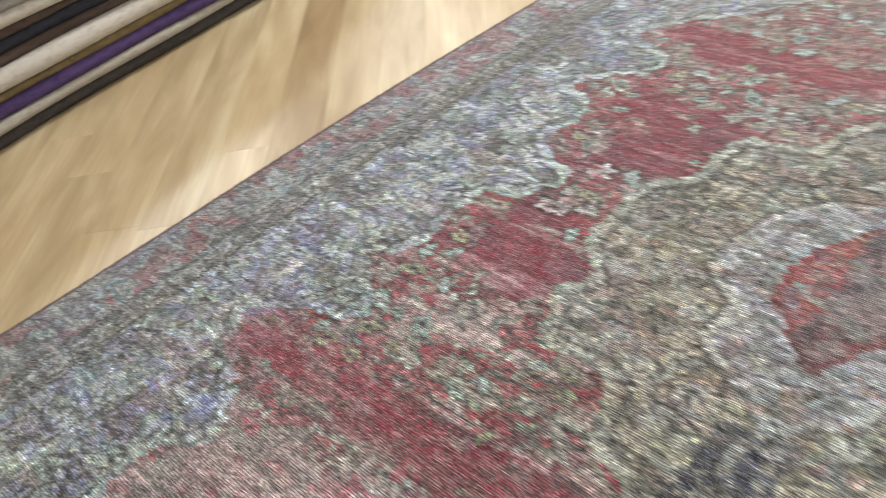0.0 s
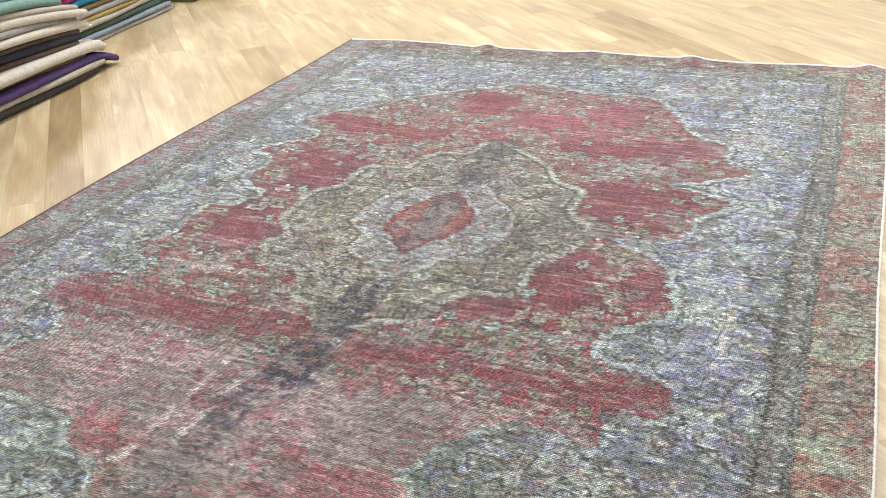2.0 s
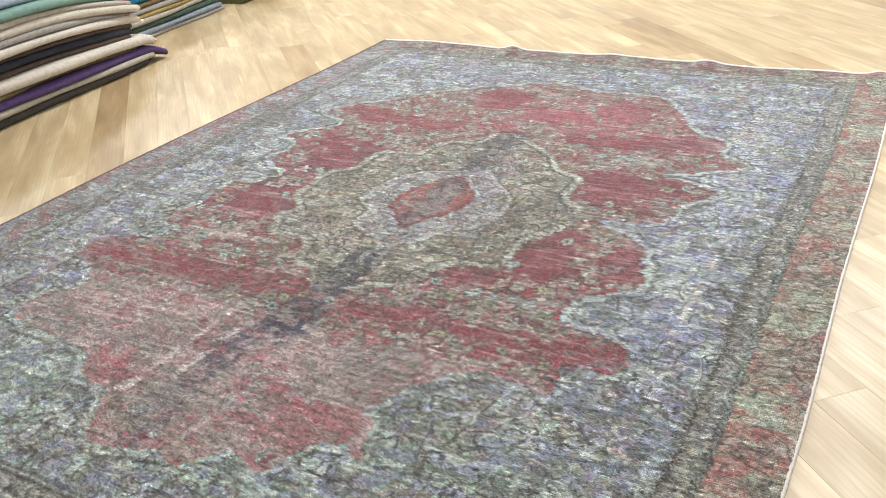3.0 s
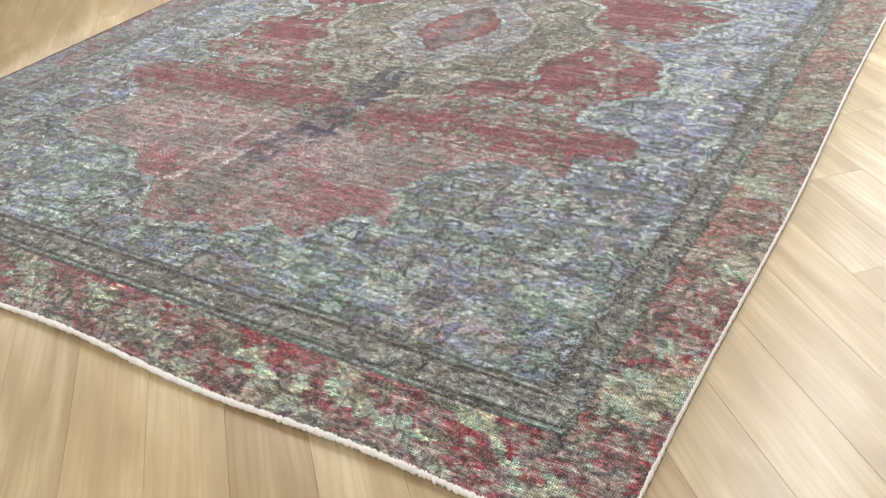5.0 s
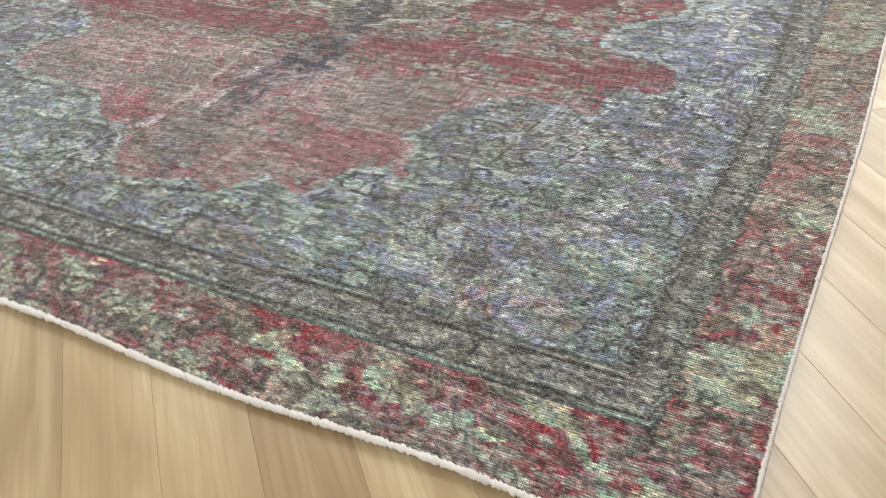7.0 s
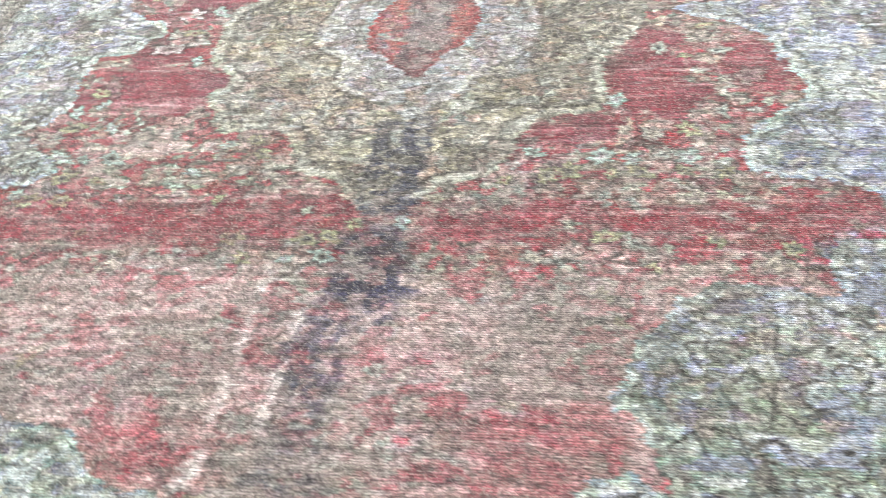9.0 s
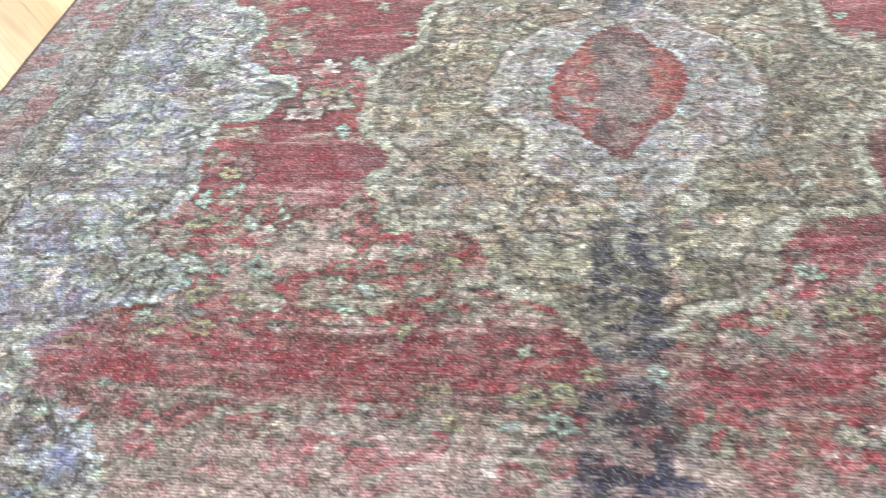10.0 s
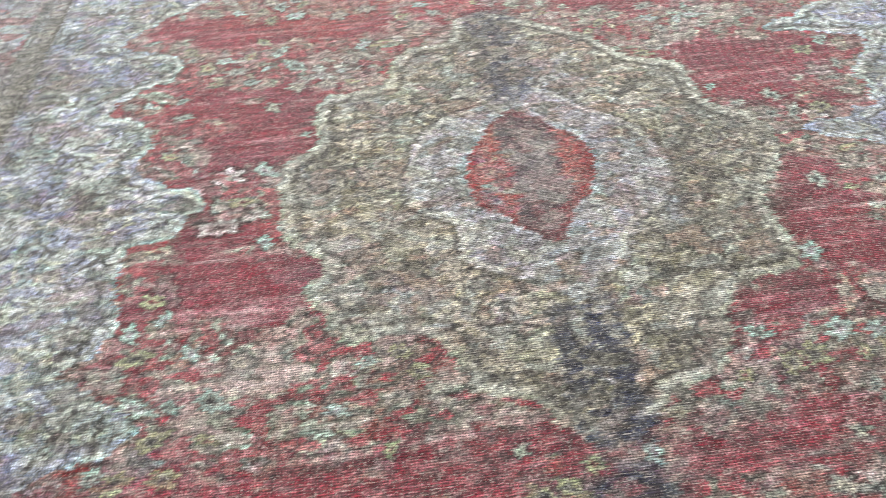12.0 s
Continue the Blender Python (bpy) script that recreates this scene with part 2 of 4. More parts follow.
pile(-2.99, 3.42, 8.0, [
    ("grey", 0.030, 1.06, 0.0, False), ("bluegrey", 0.036, 1.02, -0.01, True), ("green", 0.040, 1.04, -0.015, False),
    ("beige", 0.036, 1.02, -0.01, False), ("mustard", 0.022, 1.0, -0.02, False), ("grey", 0.040, 0.98, -0.015, False),
    ("olive", 0.036, 0.96, -0.03, False), ("petrol", 0.036, 0.60, -0.01, False), ("magenta", 0.036, 0.8, -0.03, False),
    ("grey", 0.040, 0.98, -0.03, True), ("navy", 0.040, 0.98, -0.03, False), ("cream", 0.040, 0.98, -0.03, False)], "second pile of folded rugs")
pile(-3.10, 4.64, 8.0, [
    ("moss", 0.085, 0.95, 0.0, False), ("moss", 0.080, 0.93, -0.01, False), ("olive", 0.07, 0.9, -0.02, False)], "third pile of folded rugs")


# ---- the rug: a worn overdyed medallion carpet ----
STEP = 0.0034
L = 3.95
NX, NY = 830, 1163
gx, gy = np.meshgrid(np.linspace(0, 1, NX), np.linspace(0, 1, NY))


def vnoise(x, y, seed):
    """Smooth value noise in -1..1."""
    tab = np.random.RandomState(seed).uniform(-1, 1, (256, 256))
    xi, yi = np.floor(x).astype(int), np.floor(y).astype(int)
    fx, fy = x - xi, y - yi
    fx, fy = fx * fx * (3 - 2 * fx), fy * fy * (3 - 2 * fy)
    a, b = tab[yi % 256, xi % 256], tab[yi % 256, (xi + 1) % 256]
    c, d = tab[(yi + 1) % 256, xi % 256], tab[(yi + 1) % 256, (xi + 1) % 256]
    return (a * (1 - fx) + b * fx) * (1 - fy) + (c * (1 - fx) + d * fx) * fy


def fbm(x, y, seed, octaves=3):
    out, amp, tot = 0, 1.0, 0.0
    for o in range(octaves):
        out = out + amp * vnoise(x * 2 ** o + 17.3 * o, y * 2 ** o + 5.1 * o, seed + o)
        tot += amp
        amp *= 0.55
    return out / tot


def smooth(e0, e1, v):
    t = np.clip((v - e0) / (e1 - e0), 0, 1)
    return t * t * (3 - 2 * t)


yy = gy * L
right = 1.400 + 0.028 * smooth(0.2, 1.3, yy) + 0.022 * smooth(1.7, 3.0, yy)
left = -1.40 + 0.012 * np.sin(yy * 2.3)
xx = left + gx * (right - left)
yy = yy + gy ** 6 * (0.012 * np.sin(xx * 5.5 + 0.6) + 0.006 * np.sin(xx * 13)) + (1 - gy) ** 6 * 0.007 * np.sin(xx * 7.0 + 1)
# pattern space: hand-knotted, so slightly out of true
U = xx - 0.04 + 0.012 * fbm(xx * 2.2, yy * 2.2, 3) + 0.006 * fbm(xx * 9, yy * 9, 5)
V = yy - 1.95 + 0.014 * fbm(xx * 2.0 + 9, yy * 2.0, 7) + 0.006 * fbm(xx * 9, yy * 9, 11)


def curve(pts, n=4):
    """Catmull-Rom through pts."""
    p = [np.array(q, float) for q in pts]
    p = [p[0]] + p + [p[-1]]
    out = []
    for i in range(1, len(p) - 2):
        for k in range(n):
            t = k / n
            out.append(0.5 * (2 * p[i] + (p[i + 1] - p[i - 1]) * t + (2 * p[i - 1] - 5 * p[i] + 4 * p[i + 1] - p[i + 2]) * t * t + (3 * p[i] - p[i - 1] - 3 * p[i + 1] + p[i + 2]) * t ** 3))
    out.append(p[-2])
    return np.array(out)


def side(u, v, c):
    """Signed distance to a closed outline, negative within: found on every third knot and spread between."""
    jj, ii = np.arange(0, NY + 2, 3).clip(0, NY - 1), np.arange(0, NX + 2, 3).clip(0, NX - 1)
    u, v = u[np.ix_(jj, ii)], v[np.ix_(jj, ii)]
    best = np.full(u.shape, 1e9)
    inside = np.zeros(u.shape, bool)
    for a, b in zip(c, c[1:]):
        d = b - a
        t = np.clip(((u - a[0]) * d[0] + (v - a[1]) * d[1]) / max(d @ d, 1e-12), 0, 1)
        best = np.minimum(best, (u - a[0] - t * d[0]) ** 2 + (v - a[1] - t * d[1]) ** 2)
        if a[1] != b[1]:
            inside ^= ((a[1] > v) != (b[1] > v)) & (u < (b[0] - a[0]) * (v - a[1]) / (b[1] - a[1]) + a[0])
    s = np.where(inside, -1, 1) * np.sqrt(best)
    py, px = np.arange(NY) // 3, np.arange(NX) // 3
    fy, fx = (np.arange(NY) % 3 / 3)[:, None], (np.arange(NX) % 3 / 3)[None, :]
    low_row = s[py][:, px] * (1 - fx) + s[py][:, px + 1] * fx
    high_row = s[py + 1][:, px] * (1 - fx) + s[py + 1][:, px + 1] * fx
    return low_row * (1 - fy) + high_row * fy


AU, AV = np.abs(U), np.abs(V)
PX, PY = U + 0.04, V + 1.95
MED = [(.04, 2.69), (-.05, 2.64), (-.08, 2.54), (-.18, 2.52), (-.24, 2.44), (-.26, 2.35), (-.37, 2.33), (-.43, 2.28), (-.43, 2.13), (-.49, 2.07), (-.52, 1.98), (-.50, 1.90), (-.51, 1.80),
       (-.45, 1.76), (-.42, 1.70), (-.46, 1.65), (-.43, 1.58), (-.38, 1.50), (-.29, 1.51), (-.22, 1.48), (-.19, 1.38), (-.14, 1.34), (-.07, 1.33), (-.05, 1.27), (.04, 1.21),
       (.10, 1.26), (.15, 1.31), (.25, 1.34), (.29, 1.40), (.30, 1.48), (.36, 1.54), (.47, 1.55), (.49, 1.63), (.48, 1.72), (.52, 1.82), (.58, 1.90), (.60, 1.99), (.57, 2.07),
       (.50, 2.11), (.48, 2.22), (.47, 2.32), (.37, 2.37), (.30, 2.49), (.20, 2.58), (.11, 2.63), (.04, 2.69)]
RING = [(.04, 2.31), (-.02, 2.22), (-.13, 2.18), (-.20, 2.10), (-.245, 1.97), (-.23, 1.85), (-.15, 1.79), (-.15, 1.68), (-.07, 1.62), (0, 1.60), (.05, 1.53), (.10, 1.59), (.16, 1.63),
        (.20, 1.72), (.29, 1.80), (.33, 1.92), (.30, 2.05), (.20, 2.16), (.13, 2.24), (.04, 2.31)]
DIA = [(.03, 2.18), (-.03, 2.12), (-.08, 2.04), (-.115, 1.94), (-.09, 1.84), (-.03, 1.77), (.045, 1.70), (.10, 1.79), (.155, 1.88), (.175, 1.94), (.155, 2.03), (.10, 2.12), (.03, 2.18)]
# the red field: its scalloped limit from the near end up the right side, then back down the left side
FIELD_RIGHT = [(-.09, .43), (.06, .46), (.17, .45), (.21, .51), (.29, .54), (.37, .51), (.39, .58), (.44, .65), (.51, .66), (.55, .62), (.51, .74), (.47, .81), (.52, .92), (.61, 1.02), (.70, 1.06), (.80, 1.04),
               (.86, 1.02), (.86, 1.14), (.98, 1.19), (.98, 1.27), (.89, 1.33), (.77, 1.34), (.74, 1.42), (.80, 1.52), (.90, 1.60), (.89, 1.72), (.85, 1.85), (.77, 1.92), (.66, 1.99),
               (.78, 2.02), (.87, 2.08), (.88, 2.22), (.98, 2.34), (.89, 2.40), (.75, 2.44), (.88, 2.53), (1.0, 2.63), (.90, 2.72), (.88, 2.86), (.75, 2.93), (.66, 3.10), (.56, 3.27), (.45, 3.35)]
FIELD_LEFT = [(.20, 3.33), (-.05, 3.38), (-.30, 3.29), (-.44, 3.20), (-.63, 3.06), (-.70, 2.94), (-.81, 2.85), (-.95, 2.68), (-.79, 2.58), (-.79, 2.48), (-.95, 2.34), (-.84, 2.28), (-.81, 2.19), (-.84, 2.10),
              (-.75, 2.03), (-.67, 1.96), (-.72, 1.87), (-.81, 1.82), (-.82, 1.70), (-.80, 1.59), (-.87, 1.50), (-.78, 1.42), (-.72, 1.34), (-.90, 1.27), (-.97, 1.20), (-.79, 1.06), (-.73, .96),
              (-.80, .88), (-.78, .76), (-.62, .73), (-.45, .71), (-.37, .68), (-.33, .61), (-.23, .60), (-.17, .54), (-.13, .46), (-.09, .43)]
d_med = side(PX, PY, curve(MED, 2))
d_ring = side(PX, PY, curve(RING, 3))
d_dia = side(PX, PY, curve(DIA, 3))
d_spa = side(PX, PY, curve(FIELD_RIGHT + FIELD_LEFT, 3))
fray = fbm(xx * 20, yy * 20, 195, 2)
d_spa = d_spa + 0.016 * fray + 0.010 * fbm(xx * 52, yy * 52, 197, 2)
d_dia = d_dia + 0.010 * fray + 0.008 * fbm(xx * 45, yy * 45, 215, 2)
d_med = d_med + 0.009 * fray + 0.006 * fbm(xx * 48, yy * 48, 199, 2)
# distance to the rug's edge, and the frame of guard stripes
e_r, e_l = right - xx, xx - left
e_n, e_f = yy, L - yy
e_side = np.minimum(np.where(xx > 0, e_r, e_l) * 1.0, 9)
edge = np.minimum(e_side, np.minimum(0.85 * e_n, e_f)) + 0.006 * fbm(xx * 3, yy * 3, 41)

C = {k: np.array(v) / 255 for k, v in dict(
    red=(124, 39, 56), deep=(98, 32, 50), rust=(136, 66, 60), pink=(166, 138, 138), olive=(118, 114, 98), drab=(98, 98, 92), moss=(134, 134, 110),
    teal=(144, 162, 154), blue=(130, 142, 170), lav=(138, 140, 176), pale=(182, 190, 190), cream=(188, 184, 166), navy=(62, 64, 82), slate=(86, 94, 106),
    ink=(52, 50, 54), mauve=(126, 112, 120), sand=(172, 166, 138), white=(216, 212, 208), dust=(136, 132, 126)).items()}
img = np.empty((NY, NX, 3))


def lay(mask, colour):
    global img
    m = np.clip(mask, 0, 1)[..., None]
    img = img * (1 - m) + m * (C[colour] if isinstance(colour, str) else colour)


def blot(x, y, rx, ry, ragged=0.35, seed=0, turn=0.0):
    """A soft ragged patch."""
    ca, sa = math.cos(turn), math.sin(turn)
    dx, dy = xx - x, yy - y
    q = np.hypot((dx * ca + dy * sa) / rx, (-dx * sa + dy * ca) / ry)
    return 1 - smooth(0.55, 1.15, q + ragged * fbm(xx * 9 + seed, yy * 12, 60 + seed))


grow = np.random.RandomState(5)
XW = xx + 0.0028 * fbm(xx * 45, yy * 45, 51)
YW = yy + 0.0028 * fbm(xx * 45 + 3, yy * 45, 53)


def stamp(x, y, r, colours, petals=5, line=0.75):
    """A small knotted flower: ragged petals, a dark outline and an eye."""
    j0 = np.searchsorted(yy[:, NX // 2], y - 1.6 * r)
    j1 = np.searchsorted(yy[:, NX // 2], y + 1.6 * r)
    i0 = int((x - 1.6 * r + 1.4) / 2.82 * NX)
    i1 = int((x + 1.6 * r + 1.4) / 2.82 * NX) + 2
    i0, i1, j0, j1 = max(i0, 0), min(i1, NX), max(j0, 0), min(j1, NY)
    if i1 - i0 < 2 or j1 - j0 < 2:
        return
    dx, dy = XW[j0:j1, i0:i1] - x, YW[j0:j1, i0:i1] - y
    ph = grow.uniform(0, 6)
    asp = grow.uniform(1.0, 1.5)
    dx, dy = dx * math.cos(ph) + dy * math.sin(ph), dy * math.cos(ph) - dx * math.sin(ph)
    a = np.arctan2(dy, dx)
    q = np.hypot(dx / asp, dy * asp) / (r * (1 + 0.22 * np.cos(petals * a + ph)))
    w = img[j0:j1, i0:i1]
    soft = STEP / r * 0.9
    for lim, col, op in ((1.34, "ink", line), (1.0, colours[0], 0.92), (0.58, colours[1], 0.55), (0.30, colours[2], 0.6)):
        m = (op * (1 - smooth(lim - soft, lim + soft, q)))[..., None]
        w[:] = w * (1 - m) + m * C[col]


def at(field, x, y):
    j = min(max(int(np.searchsorted(yy[:, NX // 2], y)), 0), NY - 1)
    i = min(max(int((x + 1.4) / 2.82 * NX), 0), NX - 1)
    return field[j, i]


# grounds
img[:] = C["red"]
lay(0.55 * smooth(0.0, 0.5, fbm(xx * 6, yy * 9, 22)), "deep")
lay(0.35 * smooth(0.1, 0.6, fbm(xx * 8, yy * 10, 23)), "rust")
patch = smooth(0.0, 0.35, fbm(xx * 16, yy * 16, 24))
lay(0.55 * patch * (1 - smooth(1.9, 2.6, yy) * 0.35), C["mauve"] * 0.4 + C["drab"] * 0.6)
lay(0.5 * smooth(0.15, 0.5, fbm(xx * 14 + 5, yy * 14, 26)), C["teal"] * 0.5 + C["cream"] * 0.4)
spa = smooth(-0.004, 0.004, d_spa)
tone = fbm(xx * 2.6, yy * 2.6, 25)
spc = C["teal"] + (C["blue"] - C["teal"]) * smooth(-0.25, 0.35, tone)[..., None]
spc = spc + (C["pale"] - spc) * (0.6 * smooth(0.0, 0.6, fbm(xx * 5, yy * 6, 27)))[..., None]
spc = spc + (C["drab"] - spc) * (0.65 * smooth(0.05, 0.5, fbm(xx * 4, yy * 4, 29)))[..., None]
lay(spa, spc)
for f, sd, col, amt in ((11, 141, "white", .55), (9, 143, "slate", .60), (13, 145, "lav", .65), (12, 147, "olive", .55), (15, 149, "ink", .45), (10, 151, "teal", .60)):
    lay(spa * amt * smooth(0.08, 0.30, fbm(xx * f, yy * f, sd)), col)
med = 1 - smooth(-0.004, 0.004, d_med)
mdc = C["olive"] + (C["moss"] - C["olive"]) * smooth(-0.3, 0.4, fbm(xx * 5, yy * 5, 31))[..., None]
mdc = mdc + (C["drab"] - mdc) * (0.8 * smooth(0.0, 0.5, fbm(xx * 4, yy * 4 + 7, 33)))[..., None]
lay(med, mdc)
lay(med * 0.5 * smooth(0.0, 0.45, fbm(xx * 9, yy * 9, 34)), C["pale"] * 0.6 + C["cream"] * 0.3)
for f, sd, col, amt in ((12, 153, "cream", .60), (10, 155, "ink", .50), (14, 157, "teal", .55), (13, 159, "moss", .60), (16, 161, "mauve", .45)):
    lay(med * amt * smooth(0.08, 0.30, fbm(xx * f, yy * f, sd)), col)
ring = 1 - smooth(-0.004, 0.004, d_ring)
lay(ring, C["blue"] * 0.55 + C["pale"] * 0.35)
dia = 1 - smooth(-0.004, 0.004, d_dia)
lay(dia, C["red"] * 0.75 + C["rust"] * 0.25)

# vines: thin dark stems that follow drifting loops
v1 = fbm(xx * 14, yy * 14, 43, 2)
v2 = fbm(xx * 22 + 4, yy * 22, 47, 2)
v3 = fbm(xx * 9 + 2, yy * 9, 49, 2)
vine = np.maximum(np.exp(-(v1 / 0.07) ** 2), np.maximum(0.8 * np.exp(-(v2 / 0.07) ** 2), np.exp(-(v3 / 0.035) ** 2)))
open_red = (1 - spa) * (1 - med)
# loops in pale thread
lay(0.5 * np.exp(-((v3 - 0.25) / 0.05) ** 2) * np.maximum(spa, med), "cream")

# flowers, ground by ground
solid = np.zeros_like(xx)
rag = 0.50 * fbm(xx * 9, yy * 13, 61) + 0.42 * fbm(xx * 24, yy * 30, 63)
for bx, by, brx, bry in ((-.54, 2.22, .15, .17), (-.66, 2.32, .10, .07), (-.60, 1.68, .21, .12), (-.72, 2.0, .08, .05), (-.62, 1.83, .12, .05), (.60, 2.24, .15, .18), (.80, 2.25, .08, .14), (.60, 1.70, .11, .17), (.83, 1.70, .07, .13),
                         (.45, 1.50, .10, .06), (.74, 2.80, .20, .10), (.42, 2.72, .17, .11), (-.45, 2.68, .33, .07), (-.20, 3.10, .16, .13), (.14, 2.95, .15, .10), (.42, 3.10, .14, .13), (-.72, 2.74, .16, .06)):
    solid = np.maximum(solid, 1 - smooth(0.78, 1.12, np.hypot((PX - bx) / brx, (PY - by) / bry) + rag))
def bloom(x, y, r, body, rim_col, petals, force=0.85):
    """A large palmette: inked rim, pale band and a mottled heart."""
    j0, j1 = [int(np.clip(np.searchsorted(yy[:, NX // 2], y + q * r), 0, NY)) for q in (-1.7, 1.7)]
    i0, i1 = [int(np.clip((x + q * r + 1.4) / 2.82 * NX, 0, NX)) for q in (-1.7, 1.7)]
    if i1 - i0 < 3 or j1 - j0 < 3:
        return
    dx, dy = XW[j0:j1, i0:i1] - x, YW[j0:j1, i0:i1] - y
    turned = grow.uniform(0, 6.3)
    ca, sa = math.cos(turned), math.sin(turned)
    px, py = dx * ca + dy * sa, (-dx * sa + dy * ca) * grow.uniform(1.0, 1.7)
    py = py + 0.35 * px * np.abs(px) / r
    q = np.hypot(px, py) / (r * (1 + 0.10 * np.cos(petals * np.arctan2(py, px))))
    w = img[j0:j1, i0:i1]
    soft = STEP / r * 1.2
    for lim, col, op in ((1.12, "ink", 0.80), (1.0, rim_col, 0.88), (0.80, "ink", 0.70), (0.70, body, 0.50), (0.38, "ink", 0.65), (0.28, rim_col, 0.85)):
        m = (force * op * (1 - smooth(lim - soft, lim + soft, q)))[..., None]
        w[:] = w * (1 - m) + m * C[col]


PITCH = 0.050
spots = [(-1.38 + (i + 0.5 * (j % 2)) * PITCH, 0.02 + j * PITCH * 0.87) for j in range(91) for i in range(57)]
for k, (x, y) in enumerate(spots):
    x, y = x + grow.uniform(-.008, .008), y + grow.uniform(-.008, .008)
    s, m, g, e = at(d_spa, x, y), at(d_med, x, y), at(d_ring, x, y), at(edge, x, y)
    r = grow.uniform(0.010, 0.023)
    pick = grow.rand()
    if e < 0.155 or grow.rand() < 0.25:
        continue
    if s > 0.012:
        cols = (["white", "mauve", "ink"], ["sand", "ink", "cream"], ["lav", "white", "drab"], ["teal", "cream", "rust"], ["slate", "pale", "ink"], ["drab", "teal", "cream"], ["pale", "blue", "ink"], ["ink", "drab", "sand"])[int(pick * 8)]
        stamp(x, y, r, cols, grow.randint(4, 8), 0.30)
    elif m < -0.02:
        if g < 0.0:
            if at(d_dia, x, y) > 0.01 and pick < 0.8:
                stamp(x, y, r * 0.9, (["pale", "mauve", "drab"], ["teal", "cream", "olive"], ["lav", "white", "ink"], ["pink", "cream", "rust"])[k % 4], 6, 0.8)
        else:
            cols = (["sand", "ink", "cream"], ["white", "olive", "ink"], ["ink", "moss", "cream"], ["teal", "white", "olive"], ["mauve", "cream", "ink"])[int(pick * 5)]
            stamp(x, y, r * 0.95, cols, grow.randint(4, 8), 0.28)
    elif s < -0.015 and m > 0.015 and at(solid, x, y) < 0.4 and pick < 0.78:
        cols = (["teal", "pale", "drab"], ["mauve", "olive", "rust"], ["moss", "drab", "cream"], ["teal", "drab", "ink"], ["moss", "sand", "deep"], ["olive", "dust", "ink"], ["rust", "sand", "deep"])[int(pick * 8.9)]
        stamp(x, y, r * 1.15, cols, grow.randint(4, 8), 0.35)
for k in range(420):
    x, y = grow.uniform(-1.30, 1.33), grow.uniform(0.1, 3.85)
    s, m, e = at(d_spa, x, y), at(d_med, x, y), at(edge, x, y)
    r = grow.uniform(0.022, 0.066)
    if e < 0.26:
        continue
    if s > 0.02:
        bloom(x, y, r, ["drab", "blue", "teal", "pale", "olive"][k % 5], ["pale", "teal", "pale", "lav"][k % 4], grow.randint(5, 10))
    elif m < -0.05 and at(d_ring, x, y) > 0.01:
        bloom(x, y, r * 0.8, ["drab", "olive", "moss", "mauve"][k % 4], ["cream", "teal", "sand", "pale"][k % 4], grow.randint(5, 10))
    elif s < -0.03 and m > 0.03 and at(solid, x, y) < 0.3:
        bloom(x, y, r * 0.7, ["drab", "mauve", "teal", "red"][k % 4], ["cream", "teal", "sand", "pale"][k % 4], grow.randint(5, 10))
lay(0.70 * solid * open_red * (0.45 + 0.55 * smooth(-.25, .15, fbm(xx * 13, yy * 17, 73))), "red")
lay(0.5 * solid * open_red * smooth(-.1, .5, fbm(xx * 7, yy * 16, 71)), "deep")

# the side palmettes between the red patches, and paired blossoms beside the medallion
for sx in (-1, 1):
    stamp(0.04 + sx * 0.665, 2.03, 0.030, ["pale", "teal", "cream"], 6, 0.6)
    stamp(0.04 + sx * 0.675, 1.86, 0.030, ["teal", "drab", "ink"], 6, 0.6)
    for dy in (-0.11, 0.0, 0.11):
        stamp(0.04 + sx * 0.76, 1.95 + dy * 2.4, 0.030, ["drab", "mauve", "ink"], 5, 0.5)
    stamp(0.04 + sx * 0.57, 1.95, 0.030, ["sand", "cream", "olive"], 5, 0.5)

# outlines of the grounds
worn = 0.45 + 0.55 * smooth(-.35, .25, fbm(xx * 7, yy * 7, 75))
lay(0.50 * worn * np.exp(-((d_med + 0.016) / 0.012) ** 2), C["pale"] * 0.86)
lay(0.45 * np.exp(-((d_med + 0.034) / 0.007) ** 2), "ink")
lay(0.55 * worn * smooth(-.3, .3, fbm(xx * 12, yy * 12, 173)) * np.exp(-((d_spa - 0.014) / 0.010) ** 2), C["pale"] * 0.85)
lay(0.40 * worn * np.exp(-((d_spa - 0.036) / 0.006) ** 2), "ink")
lay(0.5 * worn * np.exp(-((d_ring + 0.009) / 0.006) ** 2), "cream")
lay(0.3 * worn * np.exp(-((d_ring - 0.008) / 0.006) ** 2), "ink")
lay(dia * 0.6 * smooth(0.0, 0.3, fbm(xx * 30, yy * 30, 177)), "moss")
lay(dia * 0.5 * smooth(0.05, 0.3, fbm(xx * 28 + 3, yy * 28, 179)), "ink")
lay(0.8 * np.exp(-((d_dia + 0.008) / 0.010) ** 2), "deep")
heart = dia * (1 - smooth(0.045, 0.075, AU + 0.03 * fbm(xx * 25, yy * 25, 137)))
lay(0.70 * heart, C["mauve"] * 0.45 + C["ink"] * 0.4)
lay(heart * 0.6 * smooth(-0.1, 0.2, fbm(xx * 24, yy * 24, 139)), "ink")
lay(0.6 * heart * smooth(0.1, 0.3, fbm(xx * 28 + 5, yy * 28, 217)), "deep")
lay(dia * 0.35 * (1 - smooth(0.35, 0.5, np.hypot((AU - 0.085) / 0.05, (((V + 0.06) % 0.12) - 0.06) / 0.05))), "sand")

pole = (1 - smooth(0.035, 0.075, AU + 0.045 * fbm(xx * 14, yy * 14, 77)))
